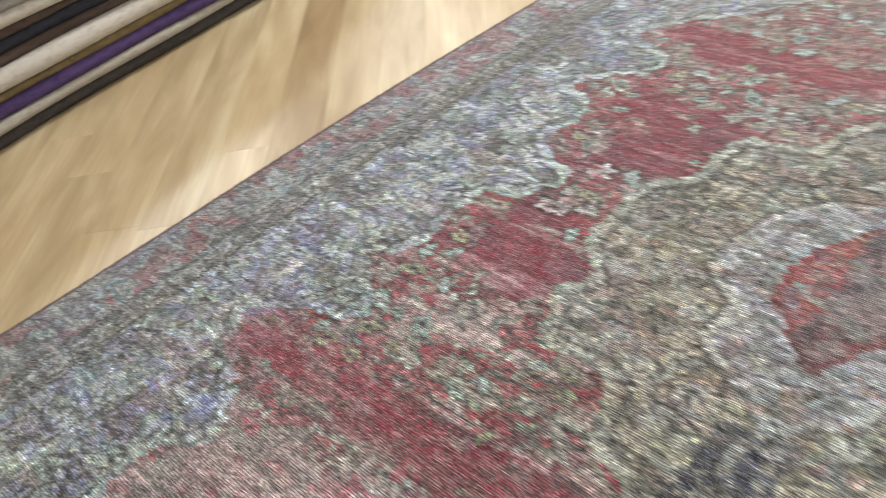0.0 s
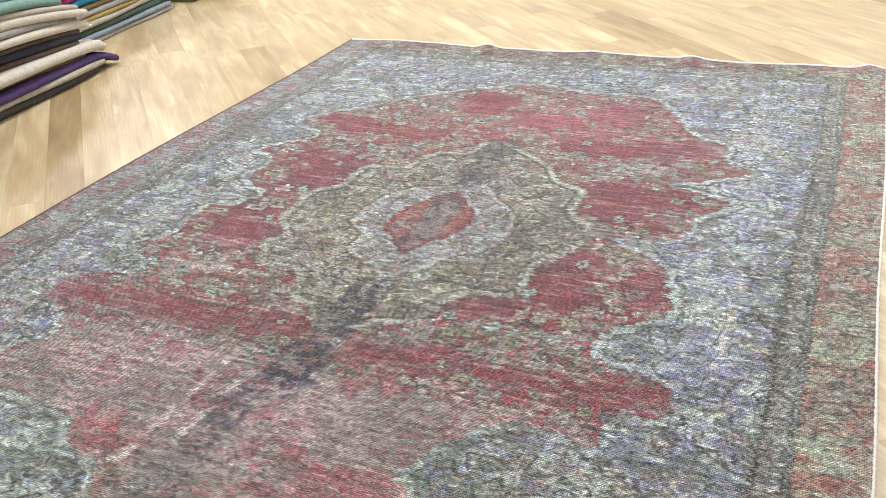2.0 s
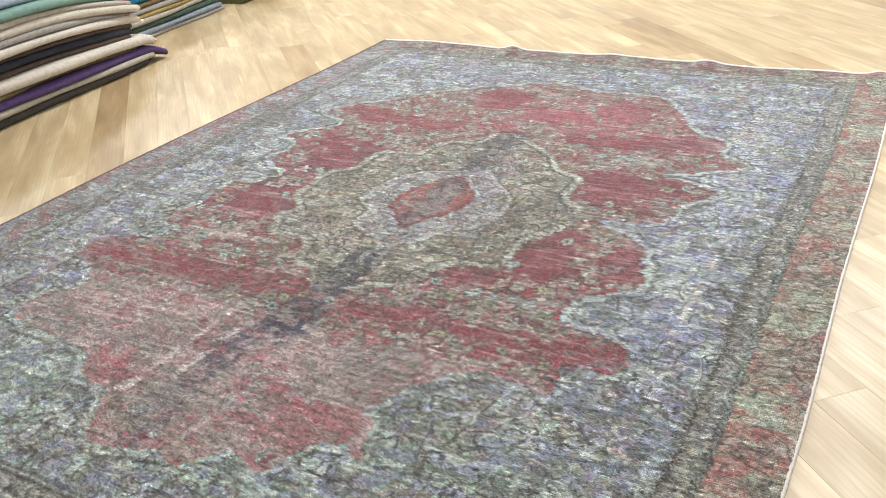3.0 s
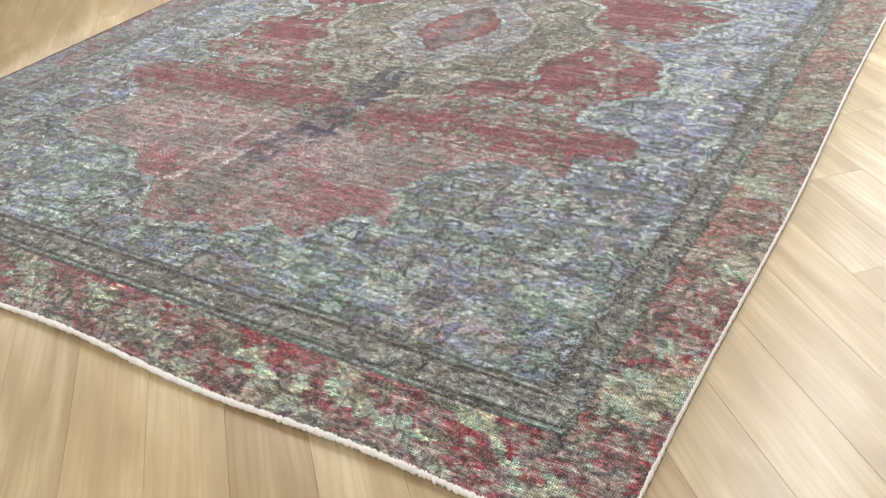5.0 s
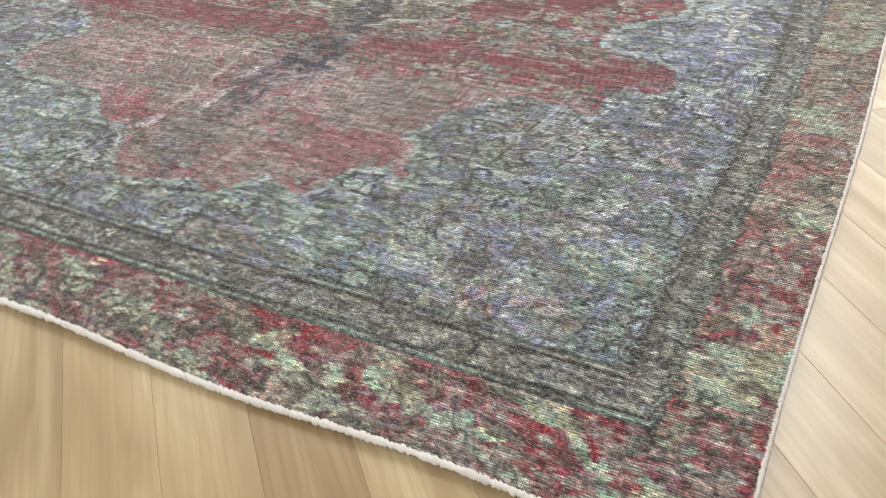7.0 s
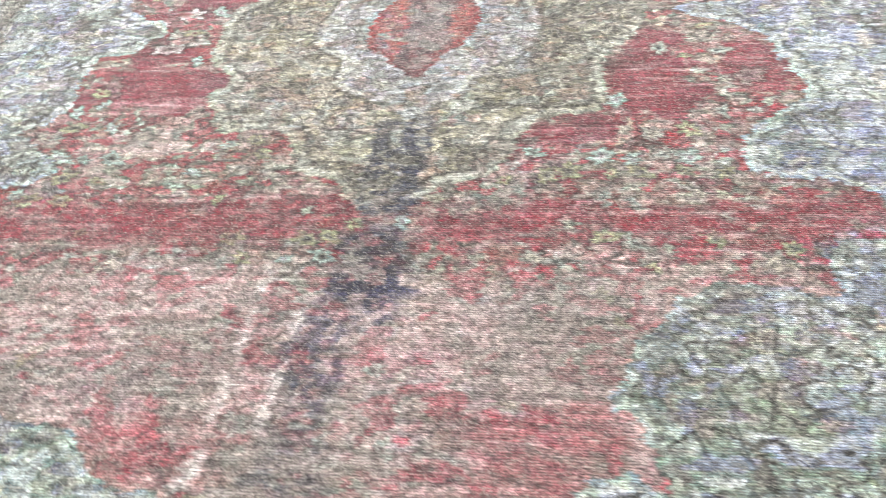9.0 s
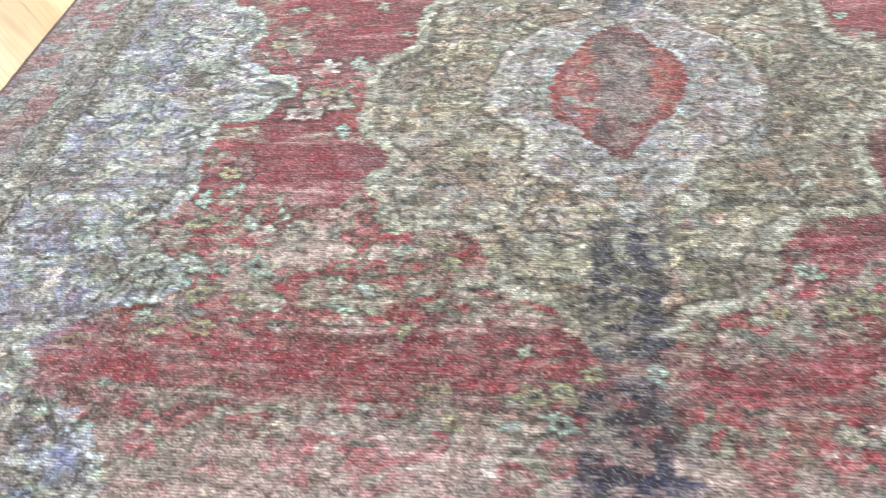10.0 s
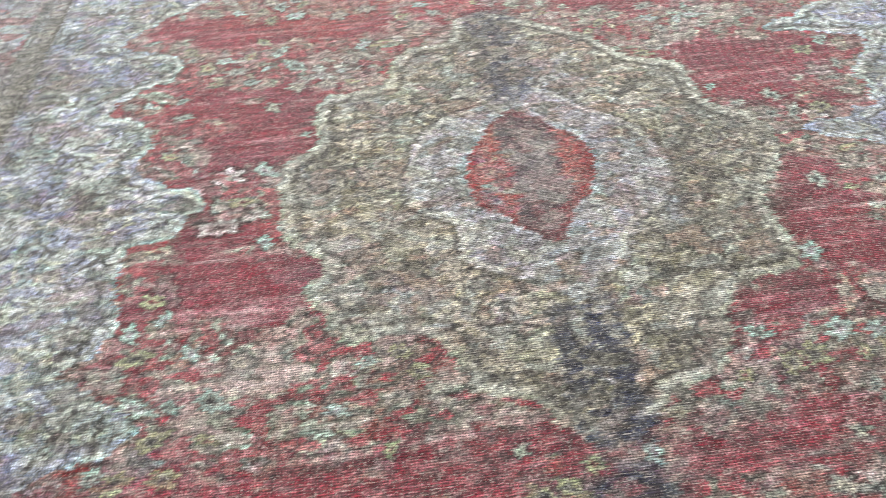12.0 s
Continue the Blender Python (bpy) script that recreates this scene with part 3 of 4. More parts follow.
# guard stripes and main border
guard = (1 - smooth(0.235, 0.245, edge))
lay(guard * 0.22, C["drab"])
lay(guard * 0.25 * smooth(0.0, 0.4, fbm(xx * 18, yy * 18, 81)), "moss")
lay(guard * vine * 0.5, "ink")
main = (1 - smooth(0.150, 0.160, edge))
lay(main, "red")
lay(main * 0.6 * smooth(-0.1, 0.4, fbm(xx * 7, yy * 7, 83)), "deep")
# slanting leaves that swing along the border
swing = np.sin((xx + 0.8 * yy) * 19 + 5.0 * fbm(xx * 4, yy * 4, 85) + edge * 22)
ragged = swing + 1.9 * fbm(xx * 11, yy * 11, 243) + 0.8 * fbm(xx * 34, yy * 34, 245, 2)
lay(main * 0.55 * smooth(0.1, 0.5, ragged), C["moss"] * 0.6 + C["sand"] * 0.25)
lay(main * 0.5 * np.exp(-((ragged - 0.15) / 0.16) ** 2), "ink")
lay(main * vine * 0.35, "ink")
for k in range(1500):
    x, y = grow.uniform(-1.38, 1.42), grow.uniform(0.02, 3.93)
    e = at(edge, x, y)
    if 0.02 < e < 0.15:
        stamp(x, y, grow.uniform(0.009, 0.022), (["moss", "drab", "ink"], ["olive", "moss", "ink"], ["red", "olive", "deep"], ["deep", "red", "moss"], ["drab", "moss", "ink"])[k % 5], 5, 0.5)
    elif 0.17 < e < 0.235:
        stamp(x, y, grow.uniform(0.010, 0.020), (["drab", "teal", "ink"], ["moss", "ink", "olive"], ["mauve", "drab", "ink"])[k % 3], 5, 0.6)
for y in np.arange(0.52, 3.8, 0.50):
    for x in (1.325, -1.30):
        bloom(x, y + grow.uniform(-.02, .02), 0.078, ["teal", "moss"][int(y * 9) % 2], ["teal", "sand", "moss"][int(y * 7) % 3], 7, 0.45)
for x in np.arange(-0.94, 1.2, 0.49):
    bloom(x, 0.115, 0.082, ["moss", "teal"][int(x * 9) % 2], ["sand", "teal", "moss"][int(x * 7) % 3], 7, 0.5)
    bloom(x, 3.86, 0.06, ["moss", "drab"][int(x * 9) % 2], ["teal", "moss", "olive"][int(x * 7) % 3], 7, 0.6)
for lim in (0.158, 0.172, 0.232, 0.246):
    lay(0.62 * np.exp(-((edge - lim) / 0.0042) ** 2), "ink")
lay(0.18 * np.exp(-((edge - 0.165) / 0.0035) ** 2), "moss")
lay(0.18 * np.exp(-((edge - 0.239) / 0.0035) ** 2), "moss")

# wear: bleached, greyed and re-dyed patches
WEAR_NEAR = [
    (0.35, 0.85, .50, .26, "pink", .55), (-.15, 0.80, .42, .22, "dust", .55), (-.50, 1.00, .50, .12, "pink", .50), (0.10, 0.70, .35, .16, "pink", .40), (.55, 1.02, .45, .08, "pink", .45),
    (-.35, 1.0, .35, .08, "white", .35), (0.30, 1.0, .28, .07, "white", .32), (.68, 0.74, .16, .22, "drab", .60), (-.60, 0.85, .26, .16, "drab", .50), (.55, .42, .60, .09, "teal", .40),
    (.25, .40, .35, .09, "teal", .35), (.92, .50, .24, .13, "blue", .45), (0.0, .36, .4, .07, "moss", .35),
]
WEAR_MIDDLE = [
    (-.55, 1.47, .16, .05, "white", .55), (.72, 1.40, .14, .05, "white", .35), (-.78, 1.36, .22, .10, "slate", .50), (-.45, 1.37, .32, .09, "moss", .45), (.30, 1.34, .10, .05, "mauve", .3),
    (.12, 1.9, .3, .12, "lav", .25), (.15, 1.55, .14, .14, "pale", .45), (-.20, 2.35, .16, .18, "cream", .25), (.30, 2.25, .22, .2, "olive", .30), (-.35, 1.65, .14, .12, "pale", .35),
    (.35, 1.75, .18, .2, "drab", .40), (-.05, 1.4, .16, .1, "moss", .4), (-.40, 1.95, .12, .12, "drab", .40),
]
WEAR_SIDES = [
    (.95, 1.35, .16, .14, "slate", .55), (1.05, 1.60, .10, .34, "lav", .60), (.97, 1.75, .10, .12, "pale", .40), (.93, 1.10, .13, .13, "lav", .60), (1.02, .75, .16, .22, "teal", .55),
    (-1.0, 1.55, .16, .35, "pale", .40), (-.98, 2.2, .14, .2, "lav", .35), (-1.0, 1.2, .2, .10, "lav", .45), (1.0, 2.9, .18, .45, "pale", .50), (-1.25, 2.3, .16, 1.0, "mauve", .65),
    (-1.25, 1.3, .16, .7, "drab", .60), (-1.15, 3.2, .20, .5, "mauve", .50), (-1.08, 1.9, .05, .8, "slate", .55), (1.22, 1.7, .07, .9, "ink", .35), (1.08, .37, .13, .07, "red", .55),
    (1.02, .30, .20, .05, "drab", .4), (1.36, 2.2, .09, 1.0, "dust", .40), (1.36, 1.0, .08, .35, "moss", .35),
]
WEAR_FAR = [
    (.9, 3.35, .3, .15, "pale", .45), (-.6, 3.35, .4, .14, "teal", .45), (0.1, 3.42, .3, .10, "slate", .35), (.2, 3.82, 1.3, .10, "mauve", .45), (-.9, 3.75, .4, .15, "navy", .35),
    (-.35, 2.72, .35, .14, "rust", .35), (.30, 2.95, .4, .22, "pink", .35), (-.55, 3.08, .28, .12, "drab", .50),
]


def mean_of(a, r):
    """Mean over a square of 2r + 1 knots."""
    p = np.pad(a, ((r + 1, r), (r + 1, r), (0, 0)), mode="edge").cumsum(0).cumsum(1)
    n = 2 * r + 1
    return (p[n:, n:] - p[:-n, n:] - p[n:, :-n] + p[:-n, :-n]) / n ** 2


base = mean_of(img, 14)
detail = img - base
lum = detail.mean(-1, keepdims=True)
detail = lum + (0.5 + 0.05 * main + 0.1 * dia - 0.35 * guard * (1 - main) + 0.35 * (1 - open_red) * (1 - main) * smooth(0.03, 0.08, np.minimum(np.abs(d_spa), np.abs(d_med))))[..., None] * (detail - lum)


def tint(mask, colour):
    """Re-dye the ground below the drawing."""
    global base
    m = np.clip(mask, 0, 1)[..., None]
    base = base * (1 - m) + m * (C[colour] if isinstance(colour, str) else colour)


for i, (x, y, rx, ry, col, amt) in enumerate(WEAR_NEAR + WEAR_MIDDLE + WEAR_SIDES + WEAR_FAR):
    tint(min(1.0, amt * 1.15) * blot(x, y, rx, ry, 0.45, i), col)
# the strong red weft band below the medallion
band = np.exp(-((yy - 1.195 - 0.04 * xx - 0.025 * (xx < 0) + 0.025 * fbm(xx * 5, yy * 5, 91)) / (0.052 + 0.025 * smooth(0.1, -0.3, xx))) ** 4) * smooth(-.97, -.88, xx) * (1 - smooth(.94, 1.0, xx))
tint(0.60 * band * (0.7 + 0.3 * smooth(-.3, .3, fbm(xx * 14, yy * 30, 93))) * (1 - 0.65 * pole), C["red"] * 0.6 + C["deep"] * 0.4)
# pole bands of dark indigo above and below the medallion
pole = (1 - smooth(0.035, 0.075, AU + 0.045 * fbm(xx * 14, yy * 14, 77)))
speck = 0.55 + 0.45 * smooth(-0.25, 0.2, fbm(xx * 40, yy * 40, 79))
tint(0.85 * speck * pole * smooth(0.40, 0.46, -V) * (1 - smooth(0.69, 0.74, -V)), "navy")
tint(0.62 * speck * pole * smooth(0.26, 0.34, V) * (1 - smooth(0.70, 0.76, V)), "navy")
tint(0.60 * np.exp(-((AV) / 0.012) ** 2) * smooth(0.14, 0.17, AU) * (1 - smooth(0.27, 0.30, AU)), "ink")
tint(0.80 * speck * blot(0.03, 1.06, 0.11, 0.13, 0.5, 1), C["navy"] * 0.5 + C["slate"] * 0.5)
tint(0.55 * blot(-0.02, 0.86, 0.06, 0.18, 0.4, 2, 0.1), "slate")
tint(0.55 * blot(0.06, 2.80, 0.12, 0.06, 0.4, 3), "blue")

fade = np.maximum(0.75 * blot(0.2, 0.85, 0.75, 0.40, 0.3, 31), 0.7 * blot(-.55, 0.95, 0.45, 0.28, 0.3, 32))
fade = np.maximum(fade, 0.6 * (1 - smooth(0.15, 0.30, e_l)))
sidefade = (1 - smooth(0.12, 0.17, e_r)) * smooth(0.7, 1.2, yy)
tint(0.30 * sidefade, C["dust"] * 0.7 + C["pink"] * 0.3)
keep = (1.35 - 0.45 * med - 0.40 * spa) * (1 - 0.45 * band) * (1 - 0.25 * open_red) * (1 - 0.4 * sidefade) * (1 - 0.55 * fade * (1 - 0.7 * spa))
tint(0.85 * np.maximum(fade, 0.75 * blot(0.1, 0.78, 0.9, 0.34, 0.35, 33)) * open_red * (0.75 + 0.25 * smooth(-.3, .3, fbm(xx * 6, yy * 9, 165))), (0.60, 0.53, 0.54))
for px, py, prx, pry, amt in ((-.26, .60, .16, .10, .6), (.36, .70, .24, .14, .55), (-.45, .78, .12, .06, .35), (.05, .62, .10, .08, .3), (.78, 1.0, .08, .08, .5), (.30, 1.40, .2, .07, .4)):
    tint(amt * open_red * blot(px, py, prx, pry, 0.5, int(px * 100) % 50), C["red"] * 0.55 + C["pink"] * 0.45)
tint(0.55 * open_red * smooth(0.02, 0.30, fbm(xx * 13, yy * 13, 175)) * (1 - 0.8 * solid) * (1 - 0.6 * band), C["dust"] * 0.6 + C["moss"] * 0.4)
tint(0.45 * solid * open_red * smooth(0.0, 0.4, fbm(xx * 9, yy * 14, 167)), C["deep"] * 0.7 + C["mauve"] * 0.3)
tint(0.35 * open_red * smooth(0.15, 0.45, fbm(xx * 5, yy * 60, 169)), C["pink"])
tint(0.40 * open_red * smooth(0.15, 0.45, fbm(xx * 6, yy * 55, 171)), "deep")
low = open_red * (1 - smooth(1.03, 1.10, yy + 0.03 * fbm(xx * 6, yy * 6, 181)))
edge_l = 1 - smooth(0.14, 0.24, e_l + 0.03 * fray)
keep = keep * (1 - 0.12 * low) * (1 - 0.45 * edge_l)
tint(0.62 * edge_l, (0.46, 0.425, 0.44))
tint(0.35 * edge_l * smooth(0.0, 0.3, fbm(xx * 7, yy * 7, 201)), (0.52, 0.36, 0.38))
whitish = smooth(0.0, 0.35, fbm(xx * 9, yy * 22, 193))
tint(0.50 * low * (0.6 + 0.4 * smooth(-.2, .3, fbm(xx * 5, yy * 7, 183))), (0.585, 0.535, 0.54))
tint(0.45 * low * whitish, (0.74, 0.715, 0.725))
tint(0.25 * open_red * (1 - low) * whitish * (1 - 0.6 * solid), (0.70, 0.64, 0.62))
tint(0.50 * spa, (0.50, 0.57, 0.66))
keep = keep * (1 - 0.28 * spa * (1 - guard)) * (1 - 0.12 * med)
tint(0.50 * med * (1 - ring), (0.37, 0.37, 0.33))
tint(0.45 * med * (1 - ring) * smooth(0.0, 0.3, fbm(xx * 5 + 2, yy * 5, 185)), (0.34, 0.34, 0.33))
tint(0.40 * med * (1 - ring) * smooth(0.05, 0.3, fbm(xx * 5 + 9, yy * 6, 187)), (0.63, 0.64, 0.61))
tint(0.45 * spa * smooth(0.05, 0.3, fbm(xx * 4, yy * 5, 189)), (0.60, 0.66, 0.69))
tint(0.45 * spa * smooth(0.05, 0.3, fbm(xx * 4 + 7, yy * 5, 191)), (0.38, 0.41, 0.41))
for f, sd, col, amt in ((15, 205, "moss", .40), (14, 207, "pink", .32), (13, 209, "lav", .38), (16, 211, "cream", .35), (12, 213, "ink", .30)):
    tint(amt * (med + 0.75 * spa * (1 - main)) * smooth(0.06, 0.28, fbm(xx * f + 3, yy * f, sd)), col)
# worn lower field: moss, blue and grey clouds; greener guards; olive leaves in the dark red border
for f, sd, col, amt in ((7, 221, "moss", .50), (6, 223, "slate", .50), (9, 225, "teal", .45), (8, 227, "drab", .40), (7, 229, "pink", .60), (8, 230, "red", .35)):
    tint(0.8 * amt * low * smooth(0.04, 0.28, fbm(xx * f, yy * f + 4, sd)), col)
for f, sd, col, amt in ((10, 231, "teal", .50), (11, 233, "olive", .50), (12, 235, "rust", .40), (9, 237, "drab", .45)):
    tint(0.72 * amt * open_red * (1 - low) * (1 - 0.85 * solid) * (1 - 0.6 * band) * smooth(0.06, 0.28, fbm(xx * f, yy * f + 6, sd)), col)
tint(0.30 * ring * (1 - dia), (0.60, 0.64, 0.68))
tint(0.45 * ring * (1 - dia) * smooth(0.05, 0.25, fbm(xx * 18, yy * 18, 239)), "pink")
tint(0.60 * guard * (1 - main) * (1 - 0.6 * edge_l), (0.385, 0.375, 0.355))
plainer = main * (1 - sidefade) * (1 - edge_l)
leafy = smooth(0.0, 0.6, swing + 1.9 * fbm(xx * 11, yy * 11, 243) + 1.1 * fbm(xx * 34, yy * 34, 245, 2) - 0.1)
tint(0.50 * plainer * (1 - leafy), (0.44, 0.13, 0.16))
tint(0.52 * plainer * leafy, (0.50, 0.49, 0.40))
# scrolling acanthus in pale thread, shaded on one side
scroll = fbm(xx * 5.5 + 1, yy * 5.5, 241, 2) * 3.2
curl = np.sin(scroll * 6.3)
tint(0.42 * spa * (1 - guard) * smooth(0.55, 0.95, curl), (0.66, 0.70, 0.70))
tint(0.40 * spa * (1 - guard) * smooth(0.60, 0.95, np.sin(scroll * 6.3 - 0.9)), (0.33, 0.36, 0.36))
tint(0.30 * med * (1 - ring) * smooth(0.60, 0.95, curl), (0.62, 0.62, 0.58))
# patches of dye a hand wide, with drawn edges
for f, sd, col, amt in ((8, 251, (0.64, 0.70, 0.75), .62), (9, 253, (0.50, 0.52, 0.70), .50), (10, 255, (0.47, 0.58, 0.54), .55), (8, 257, (0.36, 0.37, 0.34), .45), (12, 259, (0.70, 0.72, 0.72), .55), (13, 261, (0.52, 0.42, 0.46), .40), (14, 263, (0.28, 0.29, 0.30), .40)):
    n = fbm(xx * f + 2, yy * f + 1, sd, 2) + 0.10 * fbm(xx * 42, yy * 42, sd + 1, 2)
    tint(amt * spa * (1 - guard) * smooth(0.14, 0.20, n), col)
for f, sd, col, amt in ((9, 265, (0.60, 0.59, 0.53), .45), (8, 267, (0.27, 0.27, 0.23), .55), (11, 269, (0.50, 0.57, 0.56), .50), (13, 271, (0.56, 0.46, 0.46), .40), (14, 273, (0.60, 0.58, 0.48), .35)):
    n = fbm(xx * f + 7, yy * f + 3, sd, 2) + 0.10 * fbm(xx * 42, yy * 42, sd + 1, 2)
    tint(amt * med * (1 - ring) * smooth(0.14, 0.20, n), col)
tint(0.35 * dia * smooth(-.1, .2, fbm(xx * 16, yy * 20, 281)), (0.50, 0.46, 0.47))
tint(0.25 * dia * smooth(.05, .3, fbm(xx * 22, yy * 22, 283)), C["sand"])
img = np.clip(base + keep[..., None] * detail, 0.03, 0.95)
# drawn scrolls: pale petals between thin dark stems
open_spa = spa * (1 - guard)
scroll2 = fbm(xx * 8.5 + 4, yy * 8.5, 247, 2) * 3.0
curl2 = np.sin(scroll2 * 6.3)
faint = 0.55 + 0.45 * smooth(-0.25, 0.25, fbm(xx * 6, yy * 6, 249))
lay(0.25 * open_spa * faint * smooth(0.45, 0.8, curl), (0.60, 0.67, 0.70))
lay(0.30 * open_spa * faint * smooth(0.55, 0.85, curl2), (0.55, 0.58, 0.66))
lay(0.30 * med * (1 - ring) * faint * smooth(0.55, 0.85, curl2), (0.60, 0.60, 0.54))
lay(0.40 * open_spa * faint * np.exp(-((curl - 0.32) / 0.20) ** 2), (0.20, 0.22, 0.23))
lay(0.38 * np.maximum(open_spa, med * (1 - dia)) * faint * np.exp(-((curl2 - 0.40) / 0.22) ** 2), (0.20, 0.20, 0.18))
lay(0.34 * worn * np.exp(-((d_med + 0.016) / 0.011) ** 2), C["pale"] * 0.9)
lay(0.30 * worn * np.exp(-((d_med + 0.036) / 0.006) ** 2), "ink")
lay(0.30 * worn * np.exp(-((d_spa - 0.014) / 0.010) ** 2), C["pale"] * 0.9)
lay(0.35 * worn * np.exp(-((d_ring + 0.009) / 0.007) ** 2), "cream")
lay(0.25 * (ring - dia) * smooth(-.1, .2, fbm(xx * 16, yy * 16, 275)), (0.68, 0.72, 0.76))
lay(0.30 * main * faint * np.exp(-((curl2 - 0.40) / 0.22) ** 2), (0.17, 0.15, 0.14))
lay(0.25 * open_red * (1 - solid) * faint * np.exp(-((curl2 - 0.40) / 0.22) ** 2), (0.24, 0.18, 0.18))
# abrash: broad uneven dye lots, places rubbed down to the pale foundation, and a painted far sheen
ABRASH_MEDALLION = [
    (.43, 1.95, .18, .20, "umber", .62), (.36, 1.66, .17, .15, "umber", .58), (-.43, 1.98, .09, .10, "umber", .50), (.17, 1.42, .13, .08, "umber", .50), (-.12, 1.42, .08, .07, "umber", .40),
    (.42, 2.22, .10, .10, "umber", .30), (-.39, 1.61, .08, .12, "pale", .55), (-.29, 1.55, .11, .05, "pale", .45), (.10, 1.62, .09, .06, "pale", .40), (.23, 1.76, .08, .09, "lav", .40),
    (-.18, 1.92, .07, .12, "pale", .35), (.15, 2.30, .10, .14, "lav", .45), (-.22, 2.40, .14, .10, "sand", .35), (.33, 2.35, .10, .10, "moss", .35), (-.30, 1.78, .12, .10, "dust", .35)]
ABRASH_SIDES = [
    (1.02, 1.65, .09, .25, "pale", .55), (1.05, 2.40, .11, .35, "pale", .55), (1.04, 3.10, .16, .35, "pale", .60), (.98, 2.02, .14, .10, "pale", .35), (.93, 1.42, .14, .08, "slate", .60),
    (.93, 1.10, .11, .09, "blue", .60), (1.03, 1.30, .10, .10, "lav", .45), (.95, .85, .20, .14, "pale", .35), (1.16, 1.70, .06, .90, "umber", .40), (-.95, 1.70, .13, .20, "pale", .55),
    (-.93, 2.18, .11, .12, "pale", .50), (-.98, 1.28, .13, .10, "lav", .50), (-1.10, 1.90, .05, .90, "slate", .55), (-.78, 3.10, .18, .10, "pale", .45)]
# The coral patch puts the far field's pinkish sheen into the colour.
ABRASH_SHEEN_FIELD = [
    (-1.17, 2.50, .12, .45, "umber", .55), (.98, .37, .14, .05, "madder", .40), (1.12, .33, .06, .05, "umber", .30),
    (.28, .88, .26, .13, "blush", .55), (-.28, 1.02, .22, .08, "blush", .50), (.62, 1.10, .20, .06, "blush", .40), (.38, .69, .13, .09, "madder", .55), (-.25, .68, .12, .08, "madder", .45),
    (-.52, .95, .22, .12, "dust", .50), (.66, .80, .13, .19, "umber", .40), (.08, 2.95, .50, .28, "coral_sheen", .40), (-.55, 1.60, .18, .035, "blush", .55), (-.55, 1.44, .20, .05, "blush", .45),
    (.70, 1.40, .12, .06, "pale", .35), (.55, .42, .50, .08, "teal", .30), (.30, .30, .60, .05, "umber", .40), (-.30, 2.92, .25, .07, "olive", .40), (-.40, 3.05, .16, .10, "dust", .40)]
C.update(umber=np.array((0.25, 0.25, 0.22)), blush=np.array((0.74, 0.65, 0.65)), madder=np.array((0.60, 0.27, 0.31)), coral_sheen=np.array((0.68, 0.33, 0.38)))
for i, (x, y, rx, ry, col, amt) in enumerate(ABRASH_MEDALLION + ABRASH_SIDES + ABRASH_SHEEN_FIELD):
    lay(amt * blot(x, y, rx, ry, 0.75, 3 * i + 1) * (0.55 + 0.45 * smooth(-.3, .2, fbm(xx * 26, yy * 40, 291))), col)
# the drawing on top: curling stems, petals and leaves of one to three centimetres
CX, CY = xx + 0.022 * fbm(xx * 9, yy * 9, 311, 2), yy + 0.022 * fbm(xx * 9 + 6, yy * 9, 313, 2)
stems, twigs = fbm(CX * 13, CY * 13, 315, 2), fbm(CX * 22, CY * 22, 317, 2)
petal, leaf, fleck = fbm(CX * 19, CY * 22, 319, 2), fbm(CX * 17 + 4, CY * 20, 321, 2), fbm(CX * 25 + 7, CY * 30, 323, 2)
strong = smooth(-0.35, 0.25, fbm(xx * 7, yy * 9, 325, 2))
inner = 1 - main
on_spa, on_med, on_red = spa * (1 - guard), med * (1 - dia), open_red * (1 - 0.92 * solid) * (1 - guard) * (1 - 0.5 * band) * (1 - 0.45 * smooth(2.4, 2.8, yy))
greener = smooth(1.05, 0.6, yy) * smooth(-.45, .1, fbm(xx * 5, yy * 6, 341, 2))
lay(0.50 * on_spa * greener, (0.50, 0.60, 0.56))
lay(0.40 * on_spa * smooth(0.9, 1.2, yy) * smooth(0.0, 0.3, fbm(xx * 5 + 3, yy * 6, 343, 2)), (0.50, 0.54, 0.68))
lay(on_spa * 0.55 * smooth(0.10, 0.26, petal), (0.74, 0.77, 0.80))
lay(on_spa * 0.50 * smooth(0.10, 0.26, leaf), (0.36, 0.41, 0.42))
lay(on_spa * 0.25 * smooth(0.16, 0.30, fleck), (0.58, 0.62, 0.54))
lay(on_spa * 0.40 * smooth(0.18, 0.32, -fleck), (0.50, 0.52, 0.66))
lay(on_spa * 0.22 * smooth(0.20, 0.34, -petal), (0.46, 0.34, 0.37))
lay(on_med * 0.50 * smooth(0.12, 0.28, petal), (0.72, 0.71, 0.66))
lay(on_med * 0.60 * smooth(0.10, 0.26, leaf), (0.27, 0.26, 0.23))
lay(on_med * 0.28 * smooth(0.16, 0.30, fleck), (0.58, 0.56, 0.45))
lay(on_med * 0.35 * smooth(0.18, 0.32, -fleck), (0.56, 0.61, 0.62))
lay(on_med * 0.35 * smooth(0.20, 0.34, -petal), (0.58, 0.44, 0.42))
lay(on_red * 0.45 * smooth(0.12, 0.26, petal), (0.62, 0.60, 0.55))
lay(on_red * 0.45 * smooth(0.10, 0.26, leaf), (0.42, 0.43, 0.38))
lay(on_red * 0.50 * smooth(0.14, 0.28, fleck), (0.56, 0.18, 0.24))
lay(on_red * 0.40 * smooth(0.18, 0.32, -fleck), (0.74, 0.68, 0.66))
border = main * (1 - 0.65 * edge_l)
lay(border * 0.60 * smooth(0.02, 0.22, petal + 0.20 * swing + 0.25 * twigs), (0.63, 0.63, 0.54))
